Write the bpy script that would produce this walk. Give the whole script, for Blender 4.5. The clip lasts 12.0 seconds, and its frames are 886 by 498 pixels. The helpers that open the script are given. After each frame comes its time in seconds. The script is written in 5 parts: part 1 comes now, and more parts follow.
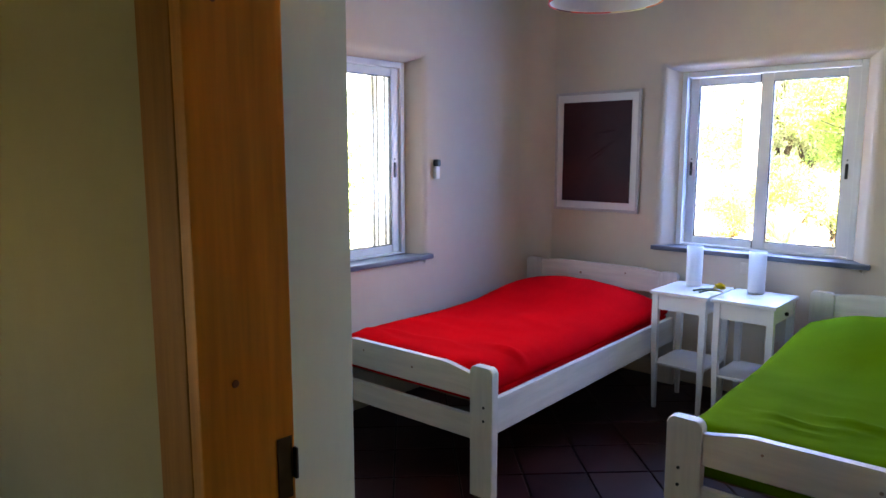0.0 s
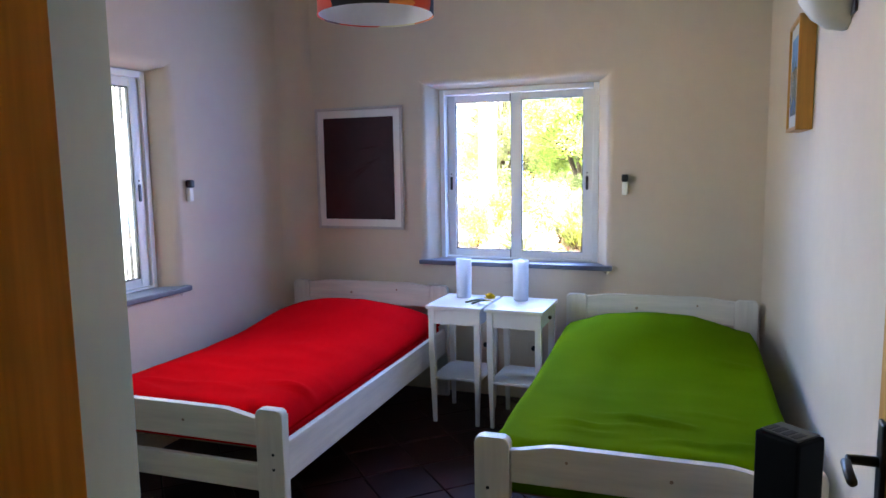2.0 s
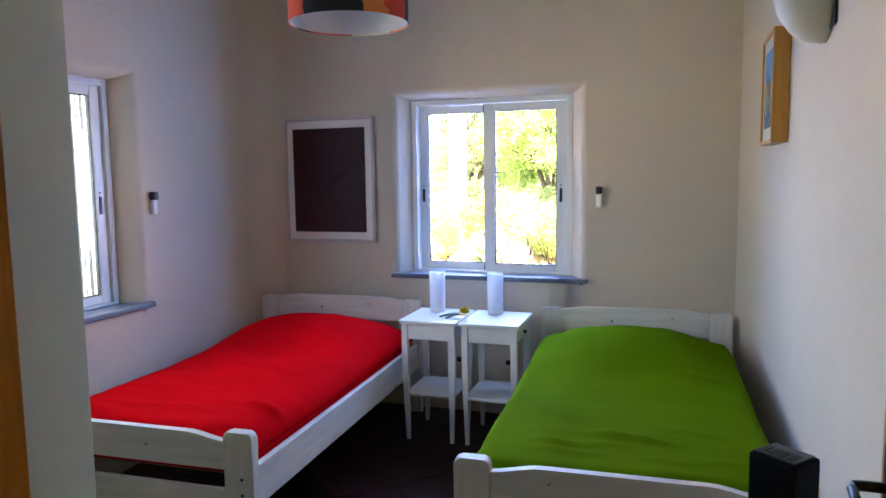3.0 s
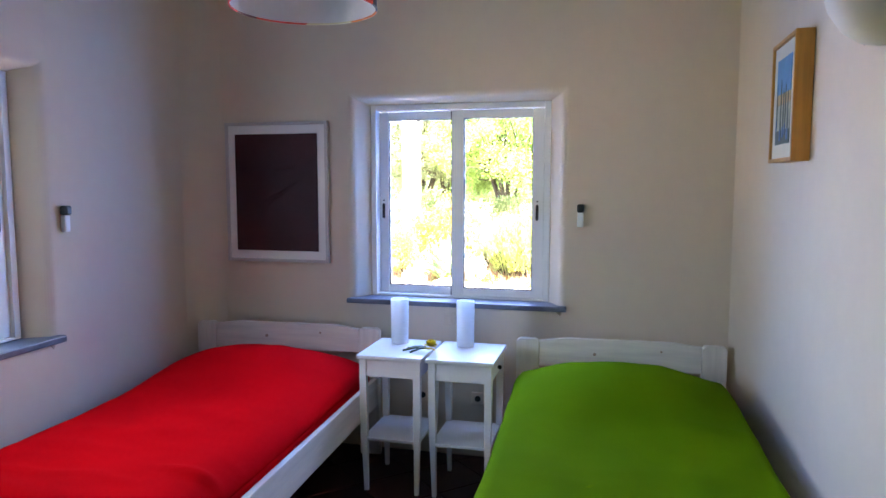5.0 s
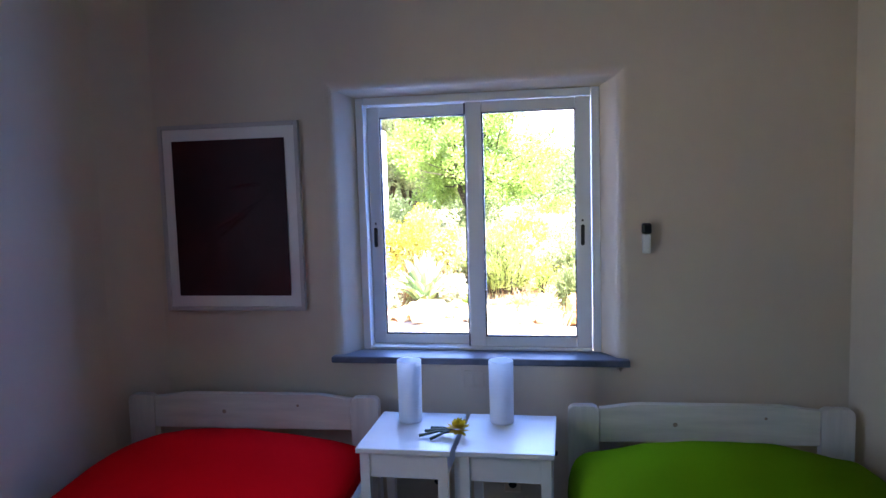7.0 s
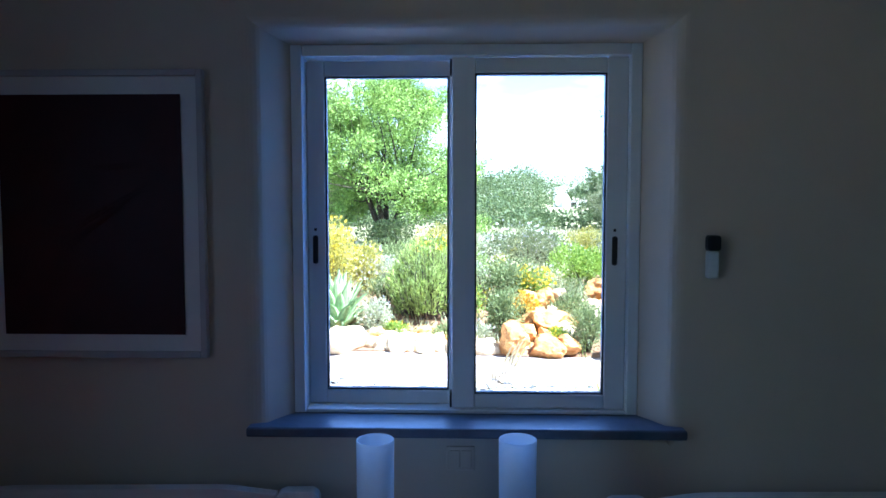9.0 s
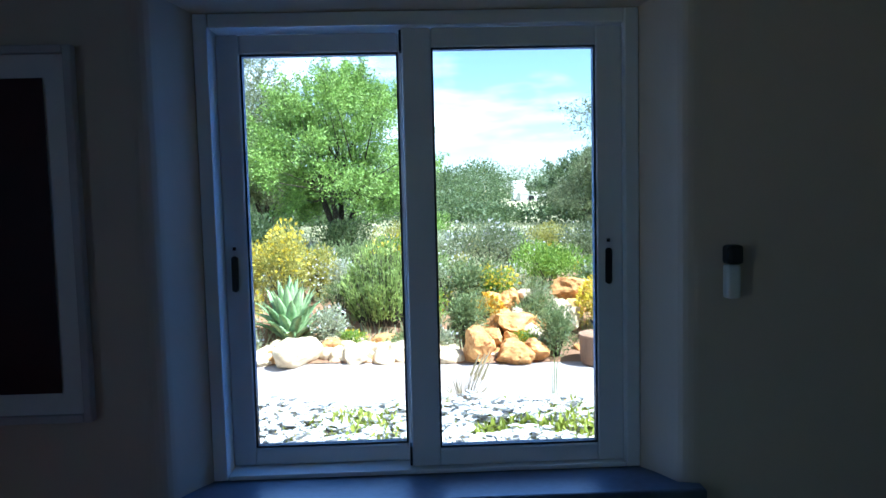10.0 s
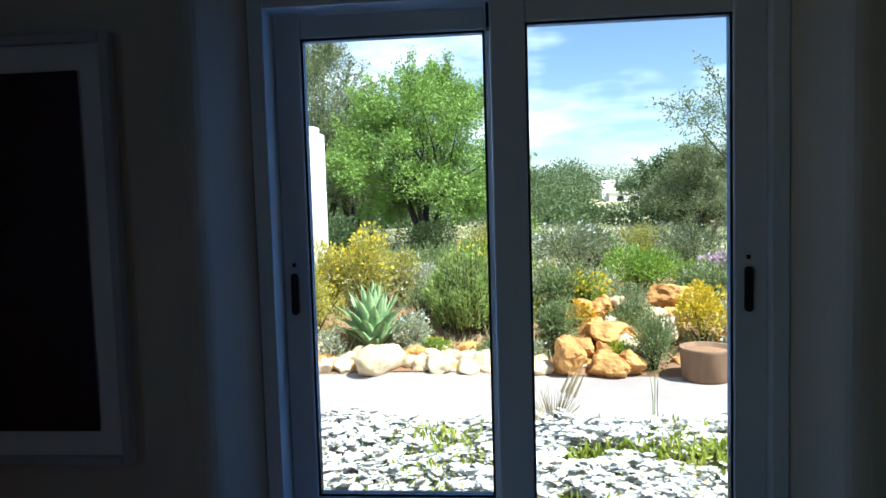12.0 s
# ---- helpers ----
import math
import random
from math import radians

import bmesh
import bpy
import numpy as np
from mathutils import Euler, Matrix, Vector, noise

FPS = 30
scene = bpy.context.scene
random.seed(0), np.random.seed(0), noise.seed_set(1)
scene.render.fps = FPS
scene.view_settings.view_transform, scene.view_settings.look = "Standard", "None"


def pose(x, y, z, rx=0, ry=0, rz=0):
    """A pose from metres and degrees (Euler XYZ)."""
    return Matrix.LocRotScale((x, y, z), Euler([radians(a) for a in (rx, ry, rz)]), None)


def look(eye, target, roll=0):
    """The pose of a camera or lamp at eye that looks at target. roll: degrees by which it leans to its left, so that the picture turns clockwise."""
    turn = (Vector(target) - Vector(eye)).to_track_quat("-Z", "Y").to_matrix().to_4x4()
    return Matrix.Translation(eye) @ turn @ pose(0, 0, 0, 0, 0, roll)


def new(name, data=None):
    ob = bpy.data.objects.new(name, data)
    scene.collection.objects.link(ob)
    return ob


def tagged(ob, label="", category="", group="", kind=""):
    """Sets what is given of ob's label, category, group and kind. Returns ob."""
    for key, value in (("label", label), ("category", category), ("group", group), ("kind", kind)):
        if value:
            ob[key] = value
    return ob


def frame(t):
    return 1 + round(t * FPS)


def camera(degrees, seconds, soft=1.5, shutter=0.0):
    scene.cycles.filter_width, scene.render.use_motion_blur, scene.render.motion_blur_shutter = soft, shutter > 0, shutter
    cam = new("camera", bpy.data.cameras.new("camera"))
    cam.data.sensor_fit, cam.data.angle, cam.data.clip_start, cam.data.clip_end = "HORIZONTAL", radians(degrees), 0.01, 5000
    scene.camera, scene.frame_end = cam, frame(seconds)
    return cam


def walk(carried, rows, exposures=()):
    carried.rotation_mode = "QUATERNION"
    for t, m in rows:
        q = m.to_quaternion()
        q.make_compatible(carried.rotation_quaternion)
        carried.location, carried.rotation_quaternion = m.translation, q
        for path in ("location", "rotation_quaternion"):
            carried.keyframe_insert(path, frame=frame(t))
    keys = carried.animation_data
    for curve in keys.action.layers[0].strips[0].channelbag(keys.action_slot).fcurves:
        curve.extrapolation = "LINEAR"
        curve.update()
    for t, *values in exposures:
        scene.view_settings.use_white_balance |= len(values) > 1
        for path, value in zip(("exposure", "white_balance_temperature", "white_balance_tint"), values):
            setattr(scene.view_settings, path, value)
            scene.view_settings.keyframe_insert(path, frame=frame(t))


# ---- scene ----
cam = camera(65.0, 12.0)
PATH = [
    (0, (1.449, -4.314, 1.49), (0.124, -2.843, 1.212), 0.0),
    (0.5, (1.349, -4.237, 1.464), (0.242, -2.592, 1.201), 0.5),
    (1, (1.293, -4.205, 1.475), (0.363, -2.453, 1.216), 0.4),
    (1.5, (1.259, -4.217, 1.491), (0.46, -2.4, 1.246), -0.3),
    (2, (1.214, -4.239, 1.504), (0.503, -2.385, 1.263), -0.9),
    (2.5, (1.197, -4.236, 1.506), (0.53, -2.364, 1.283), -1.1),
    (3, (1.159, -4.179, 1.507), (0.534, -2.291, 1.297), -0.8),
    (5, (0.929, -3.754, 1.55), (0.449, -1.822, 1.357), 0.0),
    (5.5, (0.782, -3.542, 1.542), (0.332, -1.601, 1.376), -0.1),
    (6, (0.66, -3.326, 1.53), (0.232, -1.378, 1.389), -0.9),
    (6.5, (0.562, -3.102, 1.612), (0.158, -1.152, 1.430), -1.35),
    (7, (0.434, -2.853, 1.597), (0.086, -0.891, 1.418), -1.65),
    (9, (0.048, -1.974, 1.515), (-0.006, 0.02, 1.389), 0.0),
    (9.5, (0.068, -1.731, 1.508), (0.052, 0.263, 1.394), -0.9),
    (10, (0.052, -1.548, 1.546), (0.115, 0.446, 1.406), -1.4),
    (10.5, (0.002, -1.431, 1.556), (0.117, 0.56, 1.416), -1.0),
    (11, (0.019, -1.348, 1.56), (0.117, 0.645, 1.423), -1.2),
    (11.5, (0.047, -1.292, 1.554), (0.061, 0.704, 1.427), -1.5),
    (12, (0.042, -1.263, 1.56), (-0.14, 0.725, 1.429), -1.7),
]
walk(cam, [(t, look(eye, target, roll)) for t, eye, target, roll in PATH],
     [(0, 5.05, 7200, 27), (2.5, 5.0, 7100, 26), (5, 4.95, 6800, 27), (6, 4.45, 6500, 28), (7, 3.95, 6300, 28), (9, 2.55, 5100, 14), (9.5, 2.15, 5050, 10), (10.5, 1.5, 5300, 5), (12, 1.27, 5750, 4)])

# ---- world, sun, exposure ----
world = bpy.data.worlds.new("sky")
scene.world = world
world.use_nodes = True
wn, wl = world.node_tree.nodes, world.node_tree.links
wn.clear()
w_out = wn.new("ShaderNodeOutputWorld")
w_bg = wn.new("ShaderNodeBackground")
w_sky = wn.new("ShaderNodeTexSky")
w_sky.sky_type = 'NISHITA'
w_sky.sun_disc = False
SUN_EL, SUN_AZ = radians(56), radians(122)     # azimuth clockwise from +y
w_sky.sun_elevation, w_sky.sun_rotation = SUN_EL, SUN_AZ
w_sky.air_density, w_sky.dust_density, w_sky.ozone_density = 1.0, 0.4, 1.6
w_bg.inputs["Strength"].default_value = 0.08
# thin fair-weather clouds, thicker low over the horizon
w_tc = wn.new("ShaderNodeTexCoord")
w_map = wn.new("ShaderNodeMapping")
w_map.inputs["Scale"].default_value = (1.6, 1.6, 6.0)
w_no = wn.new("ShaderNodeTexNoise")
w_no.inputs["Scale"].default_value = 2.2
w_no.inputs["Detail"].default_value = 6
w_ramp = wn.new("ShaderNodeValToRGB")
w_ramp.color_ramp.elements[0].position, w_ramp.color_ramp.elements[1].position = 0.48, 0.72
w_mix = wn.new("ShaderNodeMix")
w_mix.data_type = 'RGBA'
w_mix.inputs["B"].default_value = (10.5, 11.1, 11.8, 1)
wl.new(w_tc.outputs["Generated"], w_map.inputs["Vector"])
wl.new(w_map.outputs["Vector"], w_no.inputs["Vector"])
wl.new(w_no.outputs["Fac"], w_ramp.inputs["Fac"])
wl.new(w_ramp.outputs["Color"], w_mix.inputs["Factor"])
wl.new(w_sky.outputs["Color"], w_mix.inputs["A"])
wl.new(w_mix.outputs["Result"], w_bg.inputs["Color"])
wl.new(w_bg.outputs["Background"], w_out.inputs["Surface"])

sun = new("sun", bpy.data.lights.new("sun", 'SUN'))
sun.data.energy, sun.data.angle, sun.data.color = 5.0, radians(0.5), (1.0, 0.95, 0.87)
sun_dir = Vector((math.sin(SUN_AZ) * math.cos(SUN_EL), math.cos(SUN_AZ) * math.cos(SUN_EL), math.sin(SUN_EL)))
sun.matrix_world = look(sun_dir * 30, (0, 0, 0))


def window_light(m, w, h, energy, color):
    """Sky light that enters through a window's opening."""
    lamp = new("window_light", bpy.data.lights.new("window_light", 'AREA'))
    lamp.data.shape, lamp.data.size, lamp.data.size_y = 'RECTANGLE', w, h
    lamp.data.energy, lamp.data.color = energy, color
    lamp.matrix_world = m


window_light(look((0.05, 0.36, 1.5), (0.05, -3, 1.2)), 0.95, 1.0, 2.3, (0.12, 0.36, 1.0))
window_light(look((-1.90, -1.77, 1.5), (1.5, -1.77, 1.1)), 0.95, 1.0, 0.95, (0.42, 0.70, 1.0))


# ---- materials ----
def mat(name, color, rough=0.6, metal=0.0, vary=0.12, scale=6.0, fine=60.0, bump=0.0, bump_scale=None,
        stretch=(1, 1, 1), spec=0.5, tone=None, island=False, per_object=0.0, trans=0.0, coat=0.0):
    """Principled surface with two scales of variation and a little relief."""
    m = bpy.data.materials.new(name)
    m.use_nodes = True
    n, l = m.node_tree.nodes, m.node_tree.links
    p = n["Principled BSDF"]
    p.inputs["Roughness"].default_value = rough
    p.inputs["Metallic"].default_value = metal
    p.inputs["Specular IOR Level"].default_value = spec
    p.inputs["Coat Weight"].default_value = coat
    tc, mp = n.new("ShaderNodeTexCoord"), n.new("ShaderNodeMapping")
    mp.inputs["Scale"].default_value = stretch
    l.new(tc.outputs["Object"], mp.inputs["Vector"])
    big, small = n.new("ShaderNodeTexNoise"), n.new("ShaderNodeTexNoise")
    big.inputs["Scale"].default_value, small.inputs["Scale"].default_value = scale, fine
    big.inputs["Detail"].default_value, small.inputs["Detail"].default_value = 4, 3
    l.new(mp.outputs["Vector"], big.inputs["Vector"])
    l.new(mp.outputs["Vector"], small.inputs["Vector"])
    add = n.new("ShaderNodeMath")
    add.operation = 'MULTIPLY_ADD'
    add.inputs[1].default_value = 0.35
    l.new(small.outputs["Fac"], add.inputs[0])
    l.new(big.outputs["Fac"], add.inputs[2])
    fac = add.outputs[0]
    if island or per_object:
        rnd = n.new("ShaderNodeNewGeometry").outputs["Random Per Island"] if island else n.new("ShaderNodeObjectInfo").outputs["Random"]
        a2 = n.new("ShaderNodeMath")
        a2.operation = 'MULTIPLY_ADD'
        a2.inputs[1].default_value = 0.5 if island else per_object
        l.new(rnd, a2.inputs[0])
        l.new(fac, a2.inputs[2])
        fac = a2.outputs[0]
    rmp = n.new("ShaderNodeMapRange")
    rmp.inputs["From Min"].default_value, rmp.inputs["From Max"].default_value = 0.4, (1.45 if island else 0.95)
    l.new(fac, rmp.inputs["Value"])
    mix = n.new("ShaderNodeMix")
    mix.data_type = 'RGBA'
    dark = tuple(c * (1 - vary) for c in color)
    light = tone if tone else tuple(min(1, c * (1 + vary)) for c in color)
    mix.inputs["A"].default_value, mix.inputs["B"].default_value = (*dark, 1), (*light, 1)
    l.new(rmp.outputs["Result"], mix.inputs["Factor"])
    l.new(mix.outputs["Result"], p.inputs["Base Color"])
    if bump:
        b = n.new("ShaderNodeBump")
        b.inputs["Strength"].default_value = bump
        b.inputs["Distance"].default_value = 0.01
        if bump_scale:
            t = n.new("ShaderNodeTexNoise")
            t.inputs["Scale"].default_value = bump_scale
            t.inputs["Detail"].default_value = 5
            l.new(mp.outputs["Vector"], t.inputs["Vector"])
            l.new(t.outputs["Fac"], b.inputs["Height"])
        else:
            l.new(fac, b.inputs["Height"])
        l.new(b.outputs["Normal"], p.inputs["Normal"])
    if trans:
        tr = n.new("ShaderNodeBsdfTranslucent")
        l.new(mix.outputs["Result"], tr.inputs["Color"])
        ms = n.new("ShaderNodeMixShader")
        ms.inputs["Fac"].default_value = trans
        l.new(p.outputs[0], ms.inputs[1])
        l.new(tr.outputs[0], ms.inputs[2])
        l.new(ms.outputs[0], n["Material Output"].inputs["Surface"])
    return m


M_PLASTER = mat("white_plaster", (0.65, 0.545, 0.425), 0.85, vary=0.05, scale=1.3, fine=14, bump=0.25, bump_scale=5, spec=0.2)
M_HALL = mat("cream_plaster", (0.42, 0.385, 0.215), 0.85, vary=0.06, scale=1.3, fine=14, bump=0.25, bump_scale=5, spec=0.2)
M_CEIL = mat("ceiling_paint", (0.62, 0.58, 0.50), 0.9, vary=0.04, scale=1.0, fine=20, bump=0.1, spec=0.2)
M_RENDER = mat("outer_render", (0.82, 0.80, 0.74), 0.9, vary=0.06, scale=1.5, fine=30, bump=0.3, bump_scale=20)
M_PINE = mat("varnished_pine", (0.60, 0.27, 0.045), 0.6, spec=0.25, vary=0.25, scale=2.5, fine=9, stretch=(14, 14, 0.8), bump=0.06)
# the jamb's pine, with the shade on the hall-side casing put into its colour
M_PINE_SHADED = mat("shaded_pine", (0.36, 0.17, 0.045), 0.7, spec=0.12, vary=0.25, scale=2.5, fine=9, stretch=(14, 14, 0.8), bump=0.06)
M_KNOT = mat("pine_knot", (0.16, 0.06, 0.02), 0.5, vary=0.3, scale=40)
M_ALU = mat("white_lacquered_aluminium", (0.80, 0.80, 0.79), 0.38, vary=0.03, scale=2, fine=30)
M_GASKET = mat("black_rubber", (0.015, 0.015, 0.017), 0.55, vary=0.2)
M_BLACK = mat("black_plastic", (0.010, 0.0095, 0.0095), 0.4, vary=0.25, scale=20)
M_SLATE = mat("blue_grey_slate", (0.115, 0.125, 0.155), 0.38, vary=0.3, scale=7, fine=60, bump=0.12)
M_TILE = mat("dark_red_terracotta", (0.028, 0.006, 0.005), 0.36, spec=0.16, vary=0.4, scale=5, fine=40, bump=0.08, bump_scale=9, per_object=0.35)
M_GROUT = mat("dark_grout", (0.018, 0.012, 0.011), 0.9, vary=0.25, scale=9)
M_BEDWOOD = mat("white_stained_pine", (0.76, 0.71, 0.66), 0.5, vary=0.13, scale=2.2, fine=8, stretch=(1.2, 12, 12), bump=0.05)
M_BEDPOST = mat("white_stained_pine_upright", (0.76, 0.71, 0.66), 0.5, vary=0.13, scale=2.2, fine=8, stretch=(12, 12, 1.2), bump=0.05)
M_BEDSIDE = mat("white_stained_pine_rail", (0.76, 0.71, 0.66), 0.5, vary=0.13, scale=2.2, fine=8, stretch=(12, 1.2, 12), bump=0.05)
M_BEDKNOT = mat("bed_knot", (0.38, 0.26, 0.2), 0.55, vary=0.3, scale=40)
M_PLY = mat("plywood_base", (0.20, 0.12, 0.07), 0.7, vary=0.2, scale=4)
M_RED = mat("red_cotton", (0.64, 0.004, 0.006), 0.95, vary=0.10, scale=3, fine=260, bump=0.16, bump_scale=14, spec=0.01)
M_GREEN = mat("green_cotton", (0.092, 0.19, 0.0015), 0.95, vary=0.14, scale=2.6, fine=260, bump=0.16, bump_scale=14, spec=0.01)
M_TABLE = mat("white_paint", (0.80, 0.80, 0.80), 0.34, vary=0.03, scale=3, fine=30, bump=0.02)
M_FROST = mat("frosted_glass", (0.88, 0.90, 0.92), 0.4, vary=0.03, scale=6, trans=0.45)
M_FRAME_W = mat("white_picture_frame", (0.78, 0.74, 0.70), 0.5, vary=0.04, scale=5)
M_FRAME_EDGE = mat("frame_edge_grey", (0.52, 0.47, 0.45), 0.5, vary=0.1, scale=5)
M_MAROON = mat("dark_maroon_print", (0.048, 0.009, 0.010), 0.38, vary=0.35, scale=2.0, fine=12, spec=0.17, bump=0.15, bump_scale=6)
M_CREASE = mat("worn_crease", (0.13, 0.075, 0.075), 0.5, vary=0.2, scale=10)
M_ARTWOOD = mat("oak_frame", (0.52, 0.23, 0.035), 0.45, vary=0.2, scale=3, fine=9, stretch=(14, 14, 1))
M_PAPER = mat("mat_board", (0.62, 0.57, 0.44), 0.7, vary=0.03)
M_PBLUE = mat("print_deep_blue", (0.05, 0.13, 0.24), 0.5, vary=0.3, scale=30)
M_PSKY = mat("print_sky_blue", (0.075, 0.25, 0.42), 0.5, vary=0.2, scale=9)
M_PSAND = mat("print_sand", (0.46, 0.31, 0.11), 0.5, vary=0.3, scale=14)
M_PWATER = mat("print_pale_green", (0.36, 0.37, 0.25), 0.5, vary=0.3, scale=14)
M_PDARK = mat("print_dark", (0.06, 0.085, 0.05), 0.5, vary=0.2)
M_CERAMIC = mat("matt_white_ceramic", (0.54, 0.50, 0.39), 0.6, vary=0.04, scale=4)
M_STEEL = mat("dark_iron", (0.05, 0.045, 0.04), 0.4, metal=0.8, vary=0.3, scale=20)
M_WHITEPLASTIC = mat("white_plastic", (0.78, 0.76, 0.72), 0.4, vary=0.03)
M_SHADE_IN = mat("shade_lining", (0.82, 0.80, 0.80), 0.7, vary=0.05, scale=9, trans=0.3)
M_CORD = mat("white_cord", (0.7, 0.7, 0.68), 0.6)
M_YELLOW = mat("yellow_petal", (0.75, 0.50, 0.01), 0.6, vary=0.2, scale=30, trans=0.2)
M_STEM = mat("dark_stem", (0.035, 0.06, 0.02), 0.6, vary=0.3, scale=30)


def shade_print():
    """Lampshade fabric: large blots of red, orange, black and cream."""
    m = mat("blotted_shade_fabric", (0.8, 0.2, 0.1), 0.75)
    n, l = m.node_tree.nodes, m.node_tree.links
    vor = n.new("ShaderNodeTexVoronoi")
    vor.inputs["Scale"].default_value = 5.5
    wob = n.new("ShaderNodeTexNoise")
    wob.inputs["Scale"].default_value = 7
    tc = n.new("ShaderNodeTexCoord")
    va = n.new("ShaderNodeVectorMath")
    va.operation = 'MULTIPLY_ADD'
    va.inputs[1].default_value = (0.16, 0.16, 0.16)
    l.new(tc.outputs["Object"], wob.inputs["Vector"])
    l.new(wob.outputs["Color"], va.inputs[0])
    l.new(tc.outputs["Object"], va.inputs[2])
    l.new(va.outputs[0], vor.inputs["Vector"])
    r = n.new("ShaderNodeValToRGB")
    r.color_ramp.interpolation = 'CONSTANT'
    e = r.color_ramp.elements
    e[0].position, e[0].color = 0.0, (0.70, 0.06, 0.02, 1)
    e[1].position, e[1].color = 0.26, (0.02, 0.012, 0.012, 1)
    for pos, c in ((0.45, (0.80, 0.22, 0.04, 1)), (0.62, (0.78, 0.70, 0.42, 1)), (0.78, (0.10, 0.02, 0.02, 1)), (0.88, (0.75, 0.10, 0.04, 1))):
        k = e.new(pos)
        k.color = c
    l.new(vor.outputs["Color"], r.inputs["Fac"])
    l.new(r.outputs["Color"], n["Principled BSDF"].inputs["Base Color"])
    return m


M_SHADE = shade_print()


def glass_material():
    m = bpy.data.materials.new("window_glass")
    m.use_nodes = True
    n, l = m.node_tree.nodes, m.node_tree.links
    n.clear()
    out, ms = n.new("ShaderNodeOutputMaterial"), n.new("ShaderNodeMixShader")
    tr, gl, fr = n.new("ShaderNodeBsdfTransparent"), n.new("ShaderNodeBsdfGlossy"), n.new("ShaderNodeFresnel")
    tr.inputs["Color"].default_value = (0.96, 0.98, 0.97, 1)
    gl.inputs["Roughness"].default_value = 0.0
    fr.inputs["IOR"].default_value = 1.3
    l.new(fr.outputs[0], ms.inputs["Fac"])
    l.new(tr.outputs[0], ms.inputs[1])
    l.new(gl.outputs[0], ms.inputs[2])
    l.new(ms.outputs[0], out.inputs["Surface"])
    return m


M_GLASS = glass_material()
# garden
M_GROUND = mat("dry_grass_and_earth", (0.20, 0.19, 0.085), 0.95, vary=0.35, scale=0.6, fine=14, bump=0.5, bump_scale=30, tone=(0.50, 0.46, 0.26))
M_SOIL = mat("red_brown_soil", (0.27, 0.15, 0.08), 0.95, vary=0.35, scale=2.5, fine=40, bump=0.6, bump_scale=35)
M_GRAVEL = mat("pale_gravel", (0.33, 0.285, 0.265), 0.95, vary=0.12, scale=1.5, fine=90, bump=0.5, bump_scale=80)
M_ROCK = mat("ochre_limestone", (0.46, 0.15, 0.028), 0.9, vary=0.45, scale=6, fine=40, bump=0.8, bump_scale=30, tone=(0.78, 0.44, 0.15))
M_ROCKW = mat("pale_limestone", (0.58, 0.40, 0.21), 0.9, vary=0.35, scale=5, fine=30, bump=1.0, bump_scale=26, tone=(0.80, 0.68, 0.48))
M_BARK = mat("dark_bark", (0.055, 0.042, 0.03), 0.95, vary=0.4, scale=8, fine=40, bump=0.6, stretch=(3, 3, 1))
M_POT = mat("weathered_clay_tub", (0.22, 0.13, 0.078), 0.85, vary=0.25, scale=5, fine=40, bump=0.3, stretch=(3, 3, 0.6))


def leaf(name, c, tone, rough=0.5, trans=0.4):
    return mat(name, c, rough, vary=0.3, scale=2.5, fine=20, tone=tone, island=True, trans=trans)


M_LEAF = leaf("fresh_green_leaf", (0.035, 0.10, 0.014), (0.42, 0.62, 0.13), trans=0.25)
M_OLIVE = leaf("grey_olive_leaf", (0.085, 0.115, 0.05), (0.32, 0.36, 0.18))
M_FAR = leaf("dark_far_leaf", (0.045, 0.08, 0.025), (0.16, 0.22, 0.085))
M_ROSEM = leaf("rosemary_leaf", (0.10, 0.18, 0.03), (0.58, 0.70, 0.20))
M_YLEAF = leaf("yellow_green_leaf", (0.26, 0.26, 0.035), (0.76, 0.68, 0.17))
M_SILVER = leaf("silver_grey_leaf", (0.20, 0.24, 0.12), (0.66, 0.68, 0.46))
M_BRIGHT = leaf("bright_green_leaf", (0.09, 0.18, 0.014), (0.38, 0.54, 0.08))
M_DKSHRUB = leaf("grey_green_leaf", (0.08, 0.13, 0.04), (0.36, 0.43, 0.18))
M_AGAVE = mat("green_agave", (0.11, 0.26, 0.075), 0.42, vary=0.3, scale=5, fine=30, tone=(0.52, 0.66, 0.34))
M_DLEAF = leaf("daisy_leaf", (0.17, 0.24, 0.02), (0.50, 0.54, 0.09))
M_YFLOWER = leaf("yellow_blossom", (0.66, 0.46, 0.02), (0.88, 0.72, 0.06))
M_OFLOWER = leaf("orange_blossom", (0.60, 0.25, 0.01), (0.80, 0.50, 0.02))
M_PFLOWER = leaf("mauve_blossom", (0.55, 0.30, 0.50), (0.80, 0.58, 0.74))
M_WFLOWER = leaf("white_blossom", (0.56, 0.56, 0.56), (0.72, 0.72, 0.72), trans=0.12)
M_MEADOW = leaf("meadow_grass_blade", (0.19, 0.22, 0.09), (0.48, 0.50, 0.29))
M_STRAW = leaf("straw_plume", (0.42, 0.33, 0.18), (0.66, 0.56, 0.36))


# ---- mesh helpers ----
def finish(bm, name, material, smooth=False):
    bmesh.ops.recalc_face_normals(bm, faces=bm.faces[:])
    me = bpy.data.meshes.new(name)
    bm.to_mesh(me)
    bm.free()
    me.materials.append(material)
    if smooth:
        for p in me.polygons:
            p.use_smooth = True
    return me


def part(name, bm, material, parent, label="", smooth=False):
    ob = new(name, finish(bm, name, material, smooth))
    if parent is not None:
        ob.parent = parent
    if label:
        ob["label"] = label
    return ob


def thing(name, label, category, m=None, group="", kind=""):
    ob = new(name)
    ob.empty_display_size = 0.05
    if m is not None:
        ob.matrix_world = m
    return tagged(ob, label, category, group, kind)


